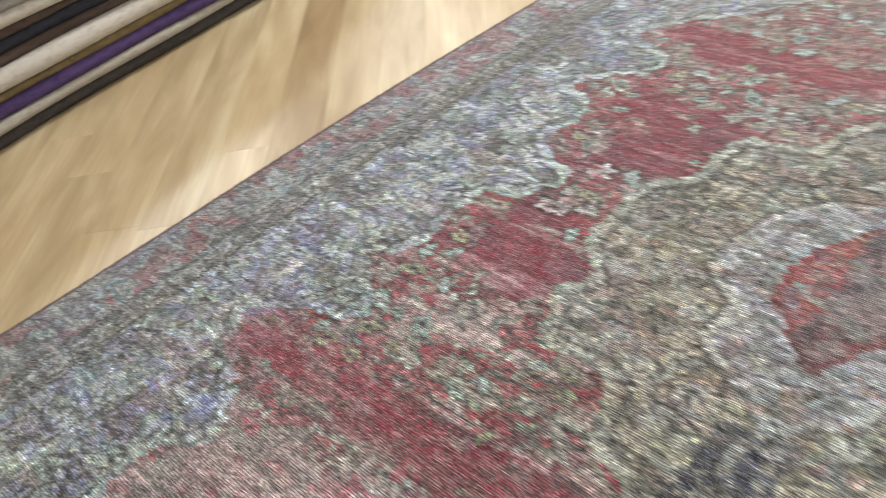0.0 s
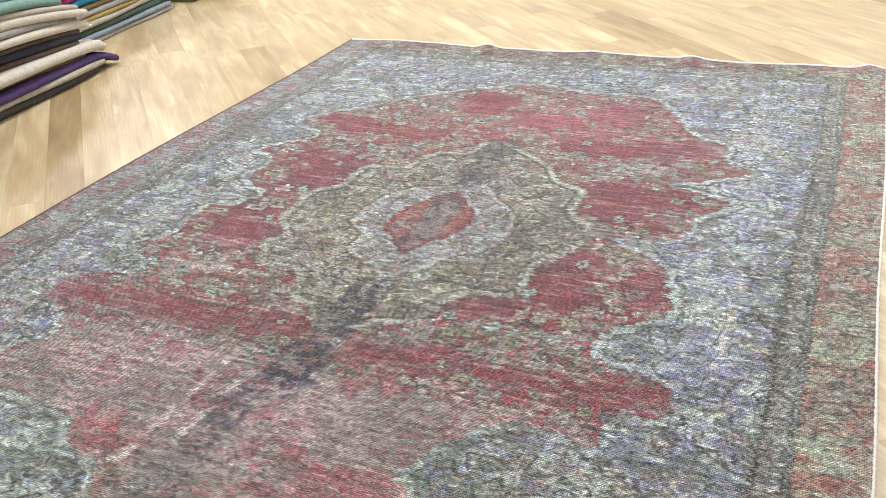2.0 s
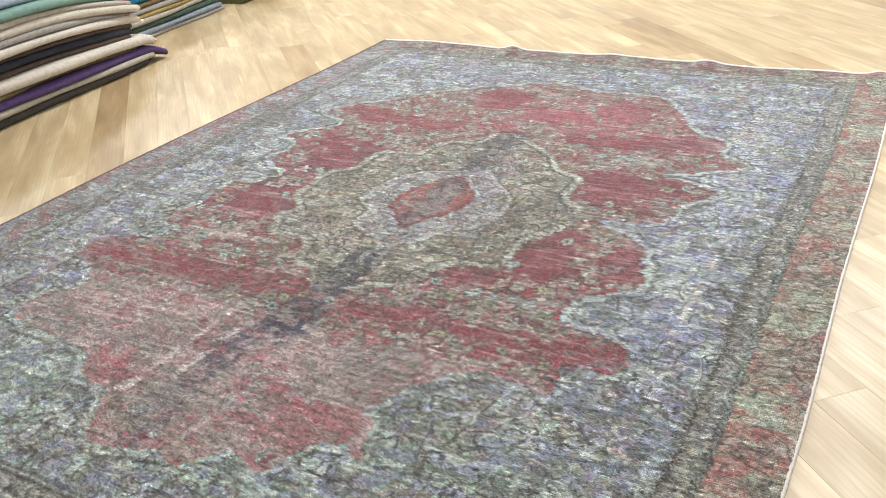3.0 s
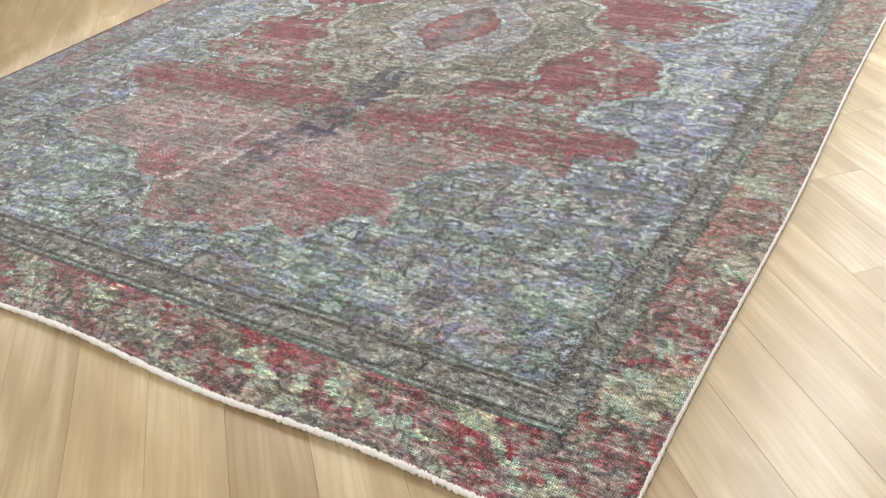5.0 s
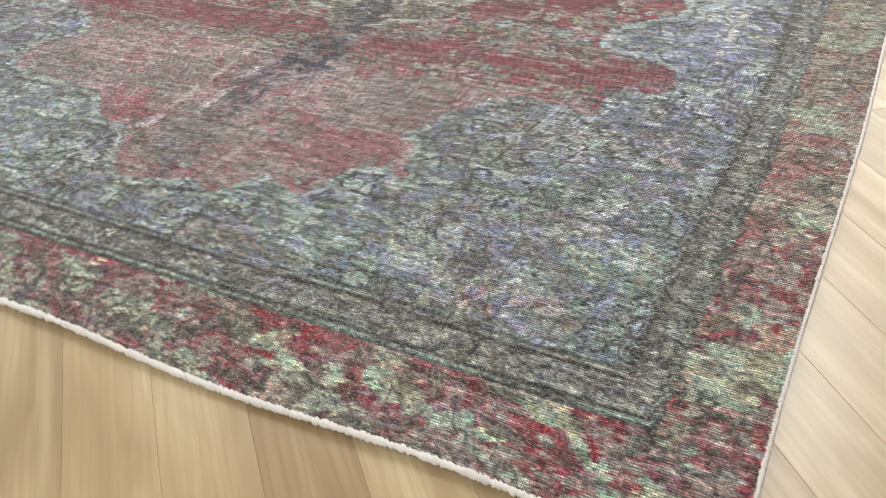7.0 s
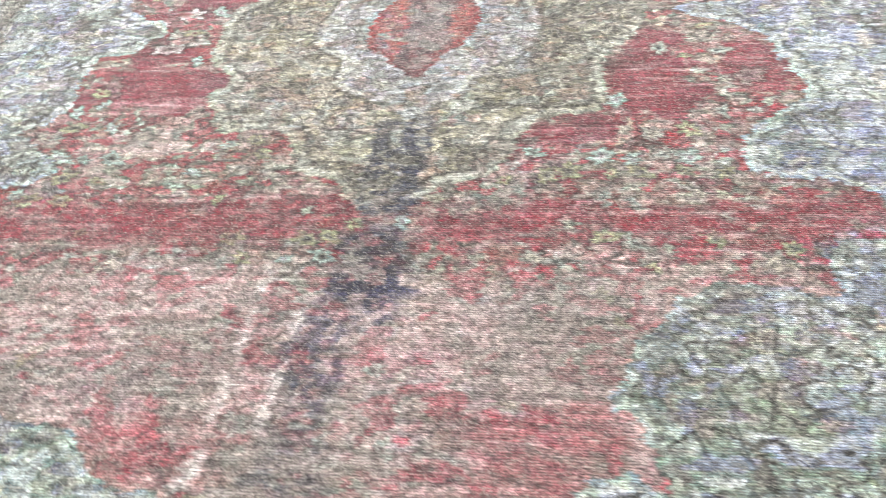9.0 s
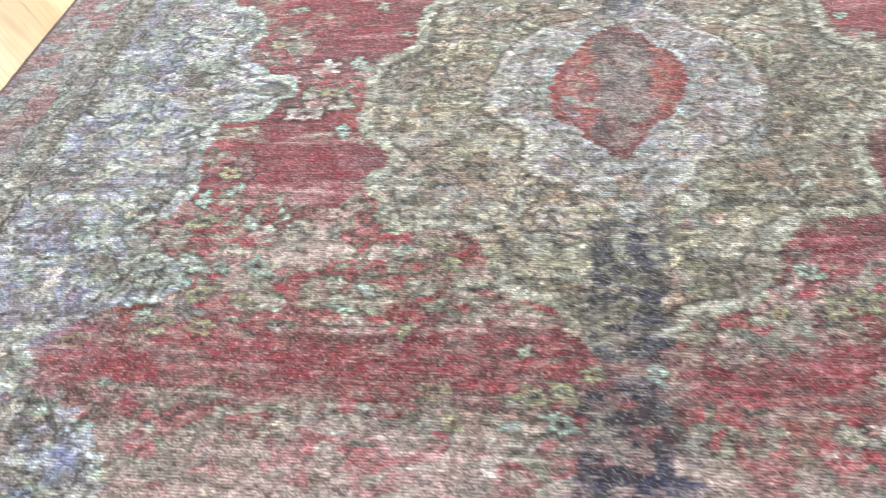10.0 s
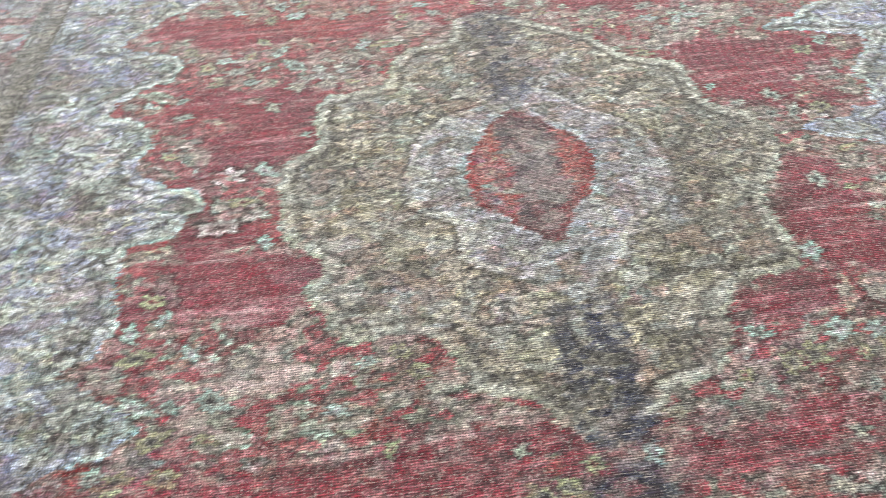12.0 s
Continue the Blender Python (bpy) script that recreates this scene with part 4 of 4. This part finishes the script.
lay(border * 0.68 * smooth(0.02, 0.20, leaf - 0.18 * swing + 0.25 * fleck), (0.40, 0.12, 0.15))
lay(border * 0.50 * smooth(0.12, 0.26, fleck - 0.3 * twigs), (0.52, 0.60, 0.57))
lay(border * 0.30 * smooth(-.1, .3, strong - 0.5), (0.42, 0.42, 0.39))
lay(border * 0.45 * smooth(0.16, 0.30, -fleck), (0.22, 0.20, 0.18))
lay(edge_l * main * 0.45 * smooth(0.10, 0.26, petal), (0.58, 0.60, 0.60))
lay(edge_l * main * 0.45 * smooth(0.10, 0.26, leaf), (0.50, 0.30, 0.33))
faded = main * smooth(0.5, 1.2, yy) * smooth(1.1, 1.25, xx)
lay(faded * 0.42, (0.66, 0.60, 0.53))
lay(faded * 0.45 * smooth(0.08, 0.24, fbm(CX * 10, CY * 12, 351, 2)), (0.54, 0.29, 0.30))
lay(faded * 0.50 * smooth(0.14, 0.30, fbm(CX * 8, CY * 10, 353, 2)), (0.60, 0.68, 0.62))
pen = np.maximum(1 - smooth(0.02, 0.075, np.abs(stems)), 0.8 * (1 - smooth(0.03, 0.09, np.abs(twigs))))
lay(strong * pen * (0.62 * on_spa + 0.55 * on_med + 0.45 * on_red + 0.50 * border + 0.30 * guard * inner), (0.16, 0.16, 0.16))
lay((1 - strong) * 0.5 * (1 - smooth(0.02, 0.07, np.abs(stems - 0.16))) * (on_spa + on_med), (0.74, 0.75, 0.70))
# rosettes strewn over the red ground
ROSETTE = (["dust", "cream", "drab"], ["teal", "drab", "ink"], ["moss", "sand", "deep"], ["dust", "teal", "ink"], ["teal", "pale", "mauve"], ["moss", "drab", "ink"])
for gj in range(46):
    for gi in range(30):
        x, y = -1.05 + (gi + 0.5 * (gj % 2)) * 0.070 + grow.uniform(-.02, .02), 0.45 + gj * 0.064 + grow.uniform(-.02, .02)
        chance = 0.62 - 0.56 * at(solid, x, y) - 0.40 * at(low, x, y)
        if at(d_spa, x, y) < -0.02 and at(d_med, x, y) > 0.02 and grow.rand() < chance:
            stamp(x, y, grow.uniform(0.012, 0.024), ROSETTE[grow.randint(6)], grow.randint(5, 8), 0.30)
# outlines and grounds that stand out through the drawing
haze = 0.55 + 0.45 * smooth(-.25, .2, fbm(xx * 16, yy * 22, 331, 2))
lay(0.38 * haze * ring * (1 - dia) * smooth(-.3, .1, petal), (0.66, 0.71, 0.77))
lay(0.30 * ring * (1 - dia) * smooth(0.05, 0.2, fbm(CX * 26, CY * 26, 335, 2)), (0.58, 0.52, 0.60))
lay(0.38 * worn * np.exp(-((d_ring + 0.010) / 0.008) ** 2), (0.76, 0.77, 0.72))
lay(0.40 * worn * np.exp(-((d_ring - 0.006) / 0.006) ** 2), "ink")
lay(0.66 * haze * dia * smooth(-.4, .0, leaf), (0.50, 0.15, 0.18))
lay(0.15 * dia * smooth(0.08, 0.22, fbm(CX * 30, CY * 30, 337, 2)), (0.56, 0.50, 0.36))
lay(0.62 * haze * heart, (0.38, 0.35, 0.38))
lay(0.50 * heart * smooth(0.0, 0.2, twigs), (0.56, 0.54, 0.54))
lay(0.50 * heart * smooth(0.02, 0.2, -twigs), (0.22, 0.18, 0.22))
lay(0.60 * worn * np.exp(-((d_dia + 0.012) / 0.013) ** 2), (0.46, 0.14, 0.18))
lay(0.58 * worn * np.exp(-((d_med + 0.015) / 0.013) ** 2), (0.72, 0.73, 0.70))
lay(0.50 * worn * np.exp(-((d_med + 0.036) / 0.007) ** 2), (0.20, 0.20, 0.18))
lay(0.50 * worn * np.exp(-((d_spa - 0.015) / 0.012) ** 2) * (1 - guard), (0.70, 0.72, 0.70))
lay(0.45 * worn * np.exp(-((d_spa - 0.036) / 0.007) ** 2) * (1 - guard), (0.22, 0.24, 0.23))
lay(0.62 * haze * band * (1 - 0.7 * pole) * smooth(-.35, .05, fbm(xx * 12, yy * 30, 333, 2)), (0.50, 0.16, 0.22))
lay(0.48 * haze * low, (0.71, 0.61, 0.61))
mottle = fbm(xx * 9, yy * 11, 339, 2)
lay(0.40 * low * smooth(0.06, 0.24, mottle), (0.49, 0.51, 0.48))
lay(0.40 * low * smooth(0.06, 0.24, -mottle) * smooth(-.2, .2, petal), (0.76, 0.72, 0.71))
lay(0.40 * haze * blot(.36, .70, .15, .11, .7, 5) * low + 0.35 * haze * blot(-.26, .68, .14, .09, .7, 7) * low, (0.60, 0.27, 0.31))
for lim in (0.158, 0.172, 0.232, 0.246):
    lay(0.45 * worn * np.exp(-((edge - lim) / 0.0040) ** 2), (0.16, 0.17, 0.16))
dark = np.maximum(pole * smooth(0.38, 0.46, -V) * (1 - smooth(0.70, 0.75, -V)), 0.75 * pole * smooth(0.24, 0.32, V) * (1 - smooth(0.70, 0.76, V)))
dark = np.maximum(dark, 0.9 * blot(0.03, 1.06, 0.10, 0.13, 0.5, 1))
dark = np.maximum(dark, 0.5 * blot(-0.03, 0.86, 0.06, 0.18, 0.6, 2, 0.1))
dark = np.maximum(dark, 0.25 * blot(0.0, 0.55, 0.07, 0.20, 0.6, 4, 0.15))
speck = 0.25 + 0.75 * smooth(-0.2, 0.2, fbm(xx * 38, yy * 38, 203, 2))
img = img * (1 - 0.68 * (dark * speck)[..., None] * np.array([1.0, 0.95, 0.72]))
lay(0.28 * dark * speck, (0.20, 0.22, 0.32))
# pale scuffed creases
for x, y0, y1, lean in ((-.17, .56, 1.08, 0.02), (-.08, .70, 1.0, 0.02), (.22, .30, .50, -.1), (1.06, 1.4, 1.9, .02), (-1.02, 1.15, 1.5, .12)):
    q = np.exp(-((xx - x - lean * (yy - y0) + 0.01 * fbm(xx * 6, yy * 6, 95)) / 0.014) ** 2) * smooth(y0 - .05, y0 + .05, yy) * (1 - smooth(y1 - .05, y1 + .05, yy))
    lay(0.75 * q * smooth(-.3, .3, fbm(xx * 20, yy * 20, 97)), "white")
# each weft row is dragged a little sideways
drag = np.rint(3.2 * fbm(xx * 16, yy * 290, 301, 2) + 1.6 * fbm(xx * 40, yy * 290, 303, 1)).astype(int)
img = np.take_along_axis(img, np.clip(np.arange(NX)[None, :] + drag, 0, NX - 1)[..., None], 1)
# weft-wise streaks of wear
sp1 = fbm(xx * 75, yy * 110, 121, 2)
sp2 = fbm(xx * 60, yy * 95, 125, 2)
lay(0.20 * smooth(0.12, 0.45, sp1) * (1 - 0.5 * solid), "ink")
lay(0.14 * smooth(0.15, 0.55, sp2) * (1 - 0.7 * solid), C["pale"] * 0.6 + C["cream"] * 0.4)
st = fbm(xx * 9, yy * 90, 101, 3)
img *= (1 + 0.17 * st + 0.07 * fbm(xx * 30, yy * 110, 103, 2))[..., None]
lay(0.22 * smooth(0.25, 0.7, fbm(xx * 9, yy * 90, 105)), "white")
grain = np.random.RandomState(9).uniform(-1, 1, xx.shape)
grain = (grain + np.roll(grain, 1, 1) + np.roll(grain, 2, 1)) / 3
img = img + 0.95 * (img - mean_of(img, 4))
tone_of = img.mean(-1, keepdims=True)
img = tone_of + (1.06 + 0.18 * on_spa - 0.06 * on_med + 0.04 * main)[..., None] * (img - tone_of)
img = img * (1 + (0.20 * main * (1 - edge_l) * (1 - smooth(0.6, 1.4, yy)) + 0.04 * spa - 0.05)[..., None])
img = img * (1 + open_red[..., None] * np.array([-0.01, -0.03, 0.0]))
img *= (1 + 0.20 * grain)[..., None]
img = np.clip(img, 0.02, 0.95)
img = np.where(img <= 0.04045, img / 12.92, ((img + 0.055) / 1.055) ** 2.4)

zz = 0.0008 * fbm(xx * 6, yy * 6, 111)
far = smooth(3.70, 3.95, yy)
for cx, w, h in ((-.53, .05, .020), (.57, .06, .014), (-1.1, .12, .008), (1.38, .05, .018), (.05, .06, .006)):
    zz = zz + far * h * np.exp(-((xx - cx) / w) ** 2)
near = 1 - smooth(0.0, 0.10, yy)
zz = zz + near * 0.002 * (1 + np.sin(xx * 9.0))


def rug_material():
    m = Nodes("rug_pile")
    att = m.add("ShaderNodeAttribute", attribute="dye")
    warp = m.noise(m.coords((75, 470, 1)), 1.0, 3, 0.7)
    knot = m.noise(m.coords((300, 380, 1)), 1.0, 2, 0.6)
    rows = m.add("ShaderNodeTexWave")
    rows.wave_type, rows.bands_direction = "BANDS", "Y"
    m.link(m.coords((1, 1, 1)), rows.inputs["Vector"])
    rows.inputs["Scale"].default_value = 62.0
    rows.inputs["Distortion"].default_value = 1.2
    rows.inputs["Detail"].default_value = 2.0
    rows.inputs["Detail Scale"].default_value = 6.0
    col = m.mix(att.outputs["Color"], m.ramp(warp, [(0.36, grey(0.06)), (0.5, grey(0.95)), (0.66, grey(2.1))]), 0.86, "MULTIPLY")
    col = m.mix(col, m.ramp(knot, [(0.34, grey(0.30)), (0.5, grey(1.0)), (0.66, grey(1.8))]), 0.60, "MULTIPLY")
    col = m.mix(col, m.ramp(rows.outputs["Fac"], [(0.0, grey(0.30)), (0.40, grey(1.05)), (1.0, grey(1.25))]), 0.85, "MULTIPLY")
    warps = m.add("ShaderNodeTexWave")
    warps.wave_type, warps.bands_direction = "BANDS", "X"
    m.link(m.coords((1, 1, 1)), warps.inputs["Vector"])
    warps.inputs["Scale"].default_value, warps.inputs["Distortion"].default_value = 66.0, 1.0
    warps.inputs["Detail"].default_value, warps.inputs["Detail Scale"].default_value = 2.0, 5.0
    col = m.mix(col, m.ramp(warps.outputs["Fac"], [(0.0, grey(0.45)), (0.35, grey(1.0)), (1.0, grey(1.2))]), 0.6, "MULTIPLY")
    curl = m.coords((1, 1, 1))
    for scale, wide, deep, shade in ((9.0, 0.016, 0.60, 0.030), (17.0, 0.022, 0.36, 0.04)):
        n = m.math("ABSOLUTE", m.math("SUBTRACT", m.noise(curl, scale, 1.5, 0.5, 0.35), 0.5))
        pen = m.ramp(n, [(wide * 0.6, grey(1)), (wide * 1.3, grey(0))])
        col = m.mix(col, (shade, shade * 0.95, shade * 1.05, 1), m.math("MULTIPLY", m.math("MULTIPLY", pen, deep), att.outputs["Alpha"]))
        halo = m.ramp(m.math("ABSOLUTE", m.math("SUBTRACT", n, wide * 2.6)), [(wide * 0.6, grey(1)), (wide * 1.3, grey(0))])
        col = m.mix(col, rgb(196, 198, 190), m.math("MULTIPLY", m.math("MULTIPLY", halo, 0.10), att.outputs["Alpha"]))
    speck = m.noise(m.coords((170, 300, 1)), 1.0, 2, 0.6, 0.3)
    col = m.mix(col, (0.035, 0.034, 0.036, 1), m.math("MULTIPLY", m.ramp(speck, [(0.57, grey(0)), (0.64, grey(1))]), 0.52))
    col = m.mix(col, rgb(206, 204, 198), m.math("MULTIPLY", m.ramp(speck, [(0.34, grey(1)), (0.41, grey(0))]), 0.42))
    fluff = m.ramp(m.noise(m.coords((26, 330, 1), kind="Object"), 1.0, 3, 0.6), [(0.60, grey(0)), (0.72, grey(1))])
    col = m.mix(col, rgb(222, 214, 206), m.math("MULTIPLY", fluff, 0.60))
    m.colour(col)
    m.rough(0.9, 0.2)
    m.bsdf.inputs["Sheen Weight"].default_value = 0.15
    m.bsdf.inputs["Sheen Roughness"].default_value = 0.6
    h = m.math("ADD", m.math("MULTIPLY", rows.outputs["Fac"], 0.7), m.math("MULTIPLY", knot, 0.6))
    m.bump(h, 0.5, 0.0015)
    return m.mat


def sheet(name, co, colours, material, parent):
    ny, nx = co.shape[:2]
    me = bpy.data.meshes.new(name)
    idx = np.arange(nx * ny).reshape(ny, nx)
    quads = np.stack([idx[:-1, :-1], idx[:-1, 1:], idx[1:, 1:], idx[1:, :-1]], -1).reshape(-1, 4)
    me.vertices.add(nx * ny)
    me.vertices.foreach_set("co", co.reshape(-1))
    me.loops.add(quads.size)
    me.loops.foreach_set("vertex_index", quads.reshape(-1).astype(np.int32))
    me.polygons.add(len(quads))
    me.polygons.foreach_set("loop_start", np.arange(0, quads.size, 4, dtype=np.int32))
    me.polygons.foreach_set("use_smooth", np.ones(len(quads), bool))
    me.update()
    a = me.color_attributes.new("dye", "FLOAT_COLOR", "POINT")
    a.data.foreach_set("color", colours.astype(np.float32).reshape(-1))
    me.materials.append(material)
    ob = new(name, me)
    ob.parent = parent
    return ob


rug = tagged(empty("area_rug", 0, 0, 0), "worn overdyed red, olive and blue-grey medallion rug on oak floor", "rug")
drawn = np.clip(0.95 * spa + 0.95 * med + 0.45 * open_red * (1 - 0.85 * solid), 0, 1) * (1 - 0.5 * band)
drawn = drawn * (0.55 + 0.45 * smooth(-0.4, 0.2, fbm(xx * 4, yy * 4, 131)))
sheet("woven_field", np.dstack([xx, yy, zz]), np.dstack([img, drawn]), rug_material(), rug)


def rim(px, py, pz, radius, lump, seed, material, name, label, sides=8):
    """A whipped edge cord of uneven thickness."""
    rnd = random.Random(seed)
    rad = [radius * (1 + lump * rnd.uniform(-1, 1)) for _ in px]
    pts = [(x + rnd.uniform(-.0008, .0008), y + rnd.uniform(-.0008, .0008), z) for x, y, z in zip(px, py, pz)]
    return part(name, tube(pts, lambda i: rad[i], sides), material, rug, label)


BIND = wool("binding_beige", rgb(232, 229, 227), rgb(204, 198, 194), scale=160)
BIND_DARK = wool("binding_mauve", rgb(120, 104, 104), rgb(88, 76, 80), scale=160)
rim(xx[0], yy[0] - 0.004, zz[0] + 0.0005, 0.0060, 0.34, 1, FRINGE, "near_cord", "lumpy white cotton cord along the cut end")
rim(xx[-1, ::3], yy[-1, ::3] + 0.003, zz[-1, ::3] + 0.0005, 0.0050, 0.25, 2, FRINGE, "far_cord", "thin white cotton cord along the cut end")
rim(xx[:, -1] + 0.002, yy[:, -1], zz[:, -1] - 0.001, 0.0038, 0.34, 3, BIND, "side_binding", "whipped beige side binding")
rim(xx[::3, 0] - 0.003, yy[::3, 0], zz[::3, 0] - 0.001, 0.0042, 0.18, 4, BIND_DARK, "side_binding", "whipped mauve-grey side binding")

# ---- price tag on a string at the rug's corner ----
PAPER = plain("tag_paper", (0.86, 0.87, 0.88), 0.55, 0.02, 30)
STRING = wool("tag_string", rgb(196, 180, 142), rgb(150, 134, 100), scale=200)
tag = tagged(empty("paper_tag", 1.462, 0.012, FLOOR_Z + 0.001, 14), "small white paper tag tied to the rug's corner", "tag")
bm = bmesh.new()
outline = [(-.026, -.034), (.026, -.034), (.026, .014), (.014, .026), (-.014, .026), (-.026, .014)]
vs = [[bm.verts.new((x, y, z)) for x, y in outline] for z in (0.0, 0.0012)]
bm.faces.new(vs[0][::-1])
bm.faces.new(vs[1])
for k in range(6):
    bm.faces.new((vs[0][k], vs[0][(k + 1) % 6], vs[1][(k + 1) % 6], vs[1][k]))
bmesh.ops.bevel(bm, geom=[e for e in bm.edges if abs(e.verts[0].co.z - e.verts[1].co.z) > 0.001], offset=0.003, segments=3, affect="EDGES")
part("card", bm, PAPER, tag)
part("eyelet", tube([(0.0045 * math.cos(a), 0.014 + 0.0045 * math.sin(a), 0.0014) for a in [2 * math.pi * k / 14 for k in range(15)]], 0.0011, 6), LAMP_METAL, tag)
part("string", tube([(0.0, 0.015, 0.003), (-0.012, 0.022, 0.006), (-0.026, 0.020, 0.004), (-0.040, 0.012, 0.004), (-0.052, 0.003, 0.006), (-0.066, 0.000, 0.009)], 0.0010, 6), STRING, tag)
part("string", tube([(0.0, 0.015, 0.003), (-0.018, 0.010, 0.004), (-0.030, -0.006, 0.002), (-0.040, 0.002, 0.004), (-0.055, -0.002, 0.007), (-0.066, 0.000, 0.009)], 0.0010, 6), STRING, tag)

# ---- floor of oak boards laid aslant to the rug ----
floor = part("floor", box(bmesh.new(), X0, X1, Y0, Y1, FLOOR_Z - 0.03, FLOOR_Z - 0.004), SUBFLOOR)
tagged(floor, "pale lacquered oak strip floor laid diagonally", "floor", kind="structure")
BW = 0.149
rnd = random.Random(12)


def board_bm(length, bm=None, m=None):
    bm = bm or bmesh.new()
    m = m or Matrix()
    b, h, hw = 0.0005, 0.004, BW / 2 - 0.0002
    hl = length / 2 - 0.0002
    lo = [(-hl, -hw), (hl, -hw), (hl, hw), (-hl, hw)]
    ti = [(-hl + b, -hw + b), (hl - b, -hw + b), (hl - b, hw - b), (-hl + b, hw - b)]
    v0 = [bm.verts.new(m @ Vector((x, y, -h))) for x, y in lo]
    v1 = [bm.verts.new(m @ Vector((x, y, -b * 0.7))) for x, y in lo]
    v2 = [bm.verts.new(m @ Vector((x, y, 0))) for x, y in ti]
    for a, c in ((v0, v1), (v1, v2)):
        for k in range(4):
            bm.faces.new((a[k], a[(k + 1) % 4], c[(k + 1) % 4], c[k]))
    bm.faces.new(v2)
    return bm


LENGTHS = (0.5, 0.8, 1.1, 1.5, 1.9)
board_mesh = {}
for ln in LENGTHS:
    for mat in (OAK, OAK_BROWN):
        bm = board_bm(ln)
        me = bpy.data.meshes.new("board")
        bm.to_mesh(me)
        bm.free()
        me.materials.append(mat)
        board_mesh[ln, mat.name] = me
DARK = [(-0.1, 4.30), (0.50, 4.18), (-0.75, 4.85), (-1.15, 4.3), (0.15, 4.75), (-1.42, 2.42)]
bare = {OAK.name: bmesh.new(), OAK_BROWN.name: bmesh.new()}
turn = Matrix.Rotation(radians(-45), 4, "Z")
count = 0
for k in range(-60, 75):
    u = 0.122 + BW * (k + 0.5)
    long_run = -0.5 < u < 1.3
    s = -9.0 + (rnd.uniform(-0.9, -0.45) if long_run else rnd.uniform(0, 0.7))
    while s < 9.5:
        ln = 1.9 if long_run else rnd.choice(LENGTHS)
        c = s + ln / 2
        s += ln
        x, y = (u + c) / math.sqrt(2), (u - c) / math.sqrt(2)
        tone = rnd.random()
        # boards are cut where they meet the walls
        first = max(c - ln / 2, 1.4142 * X0 - u + 0.08, u - 1.4142 * Y1 + 0.08)
        last = min(c + ln / 2, 1.4142 * X1 - u - 0.08, u - 1.4142 * Y0 - 0.08)
        if last - first < 0.03:
            continue
        whole = last - first > ln - 0.001
        brown = tone < 0.05 or any(math.hypot(x - dx, y - dy) < 0.12 for dx, dy in DARK)
        mat = OAK_BROWN if brown else OAK
        m = Matrix.Translation((x, y, FLOOR_Z)) @ turn
        near_rug = -3.0 < x < 2.3 and -0.9 < y < 5.4 and not (-1.1 < x < 1.1 and 0.4 < y < 3.5)
        if near_rug and whole and count < 300:
            ob = new("board", board_mesh[ln, mat.name])
            ob.matrix_world = m
            ob.parent = floor
            count += 1
        else:
            board_bm(last - first, bare[mat.name], Matrix.Translation(((first + last) / 2, u, 0)))
for mat, far_mat in ((OAK, OAK_FAR), (OAK_BROWN, OAK_BROWN_FAR)):
    rest = tagged(part("boards", bare[mat.name], far_mat, floor), kind="stuff")
    rest.matrix_world = Matrix.Translation((0, 0, FLOOR_Z)) @ turn
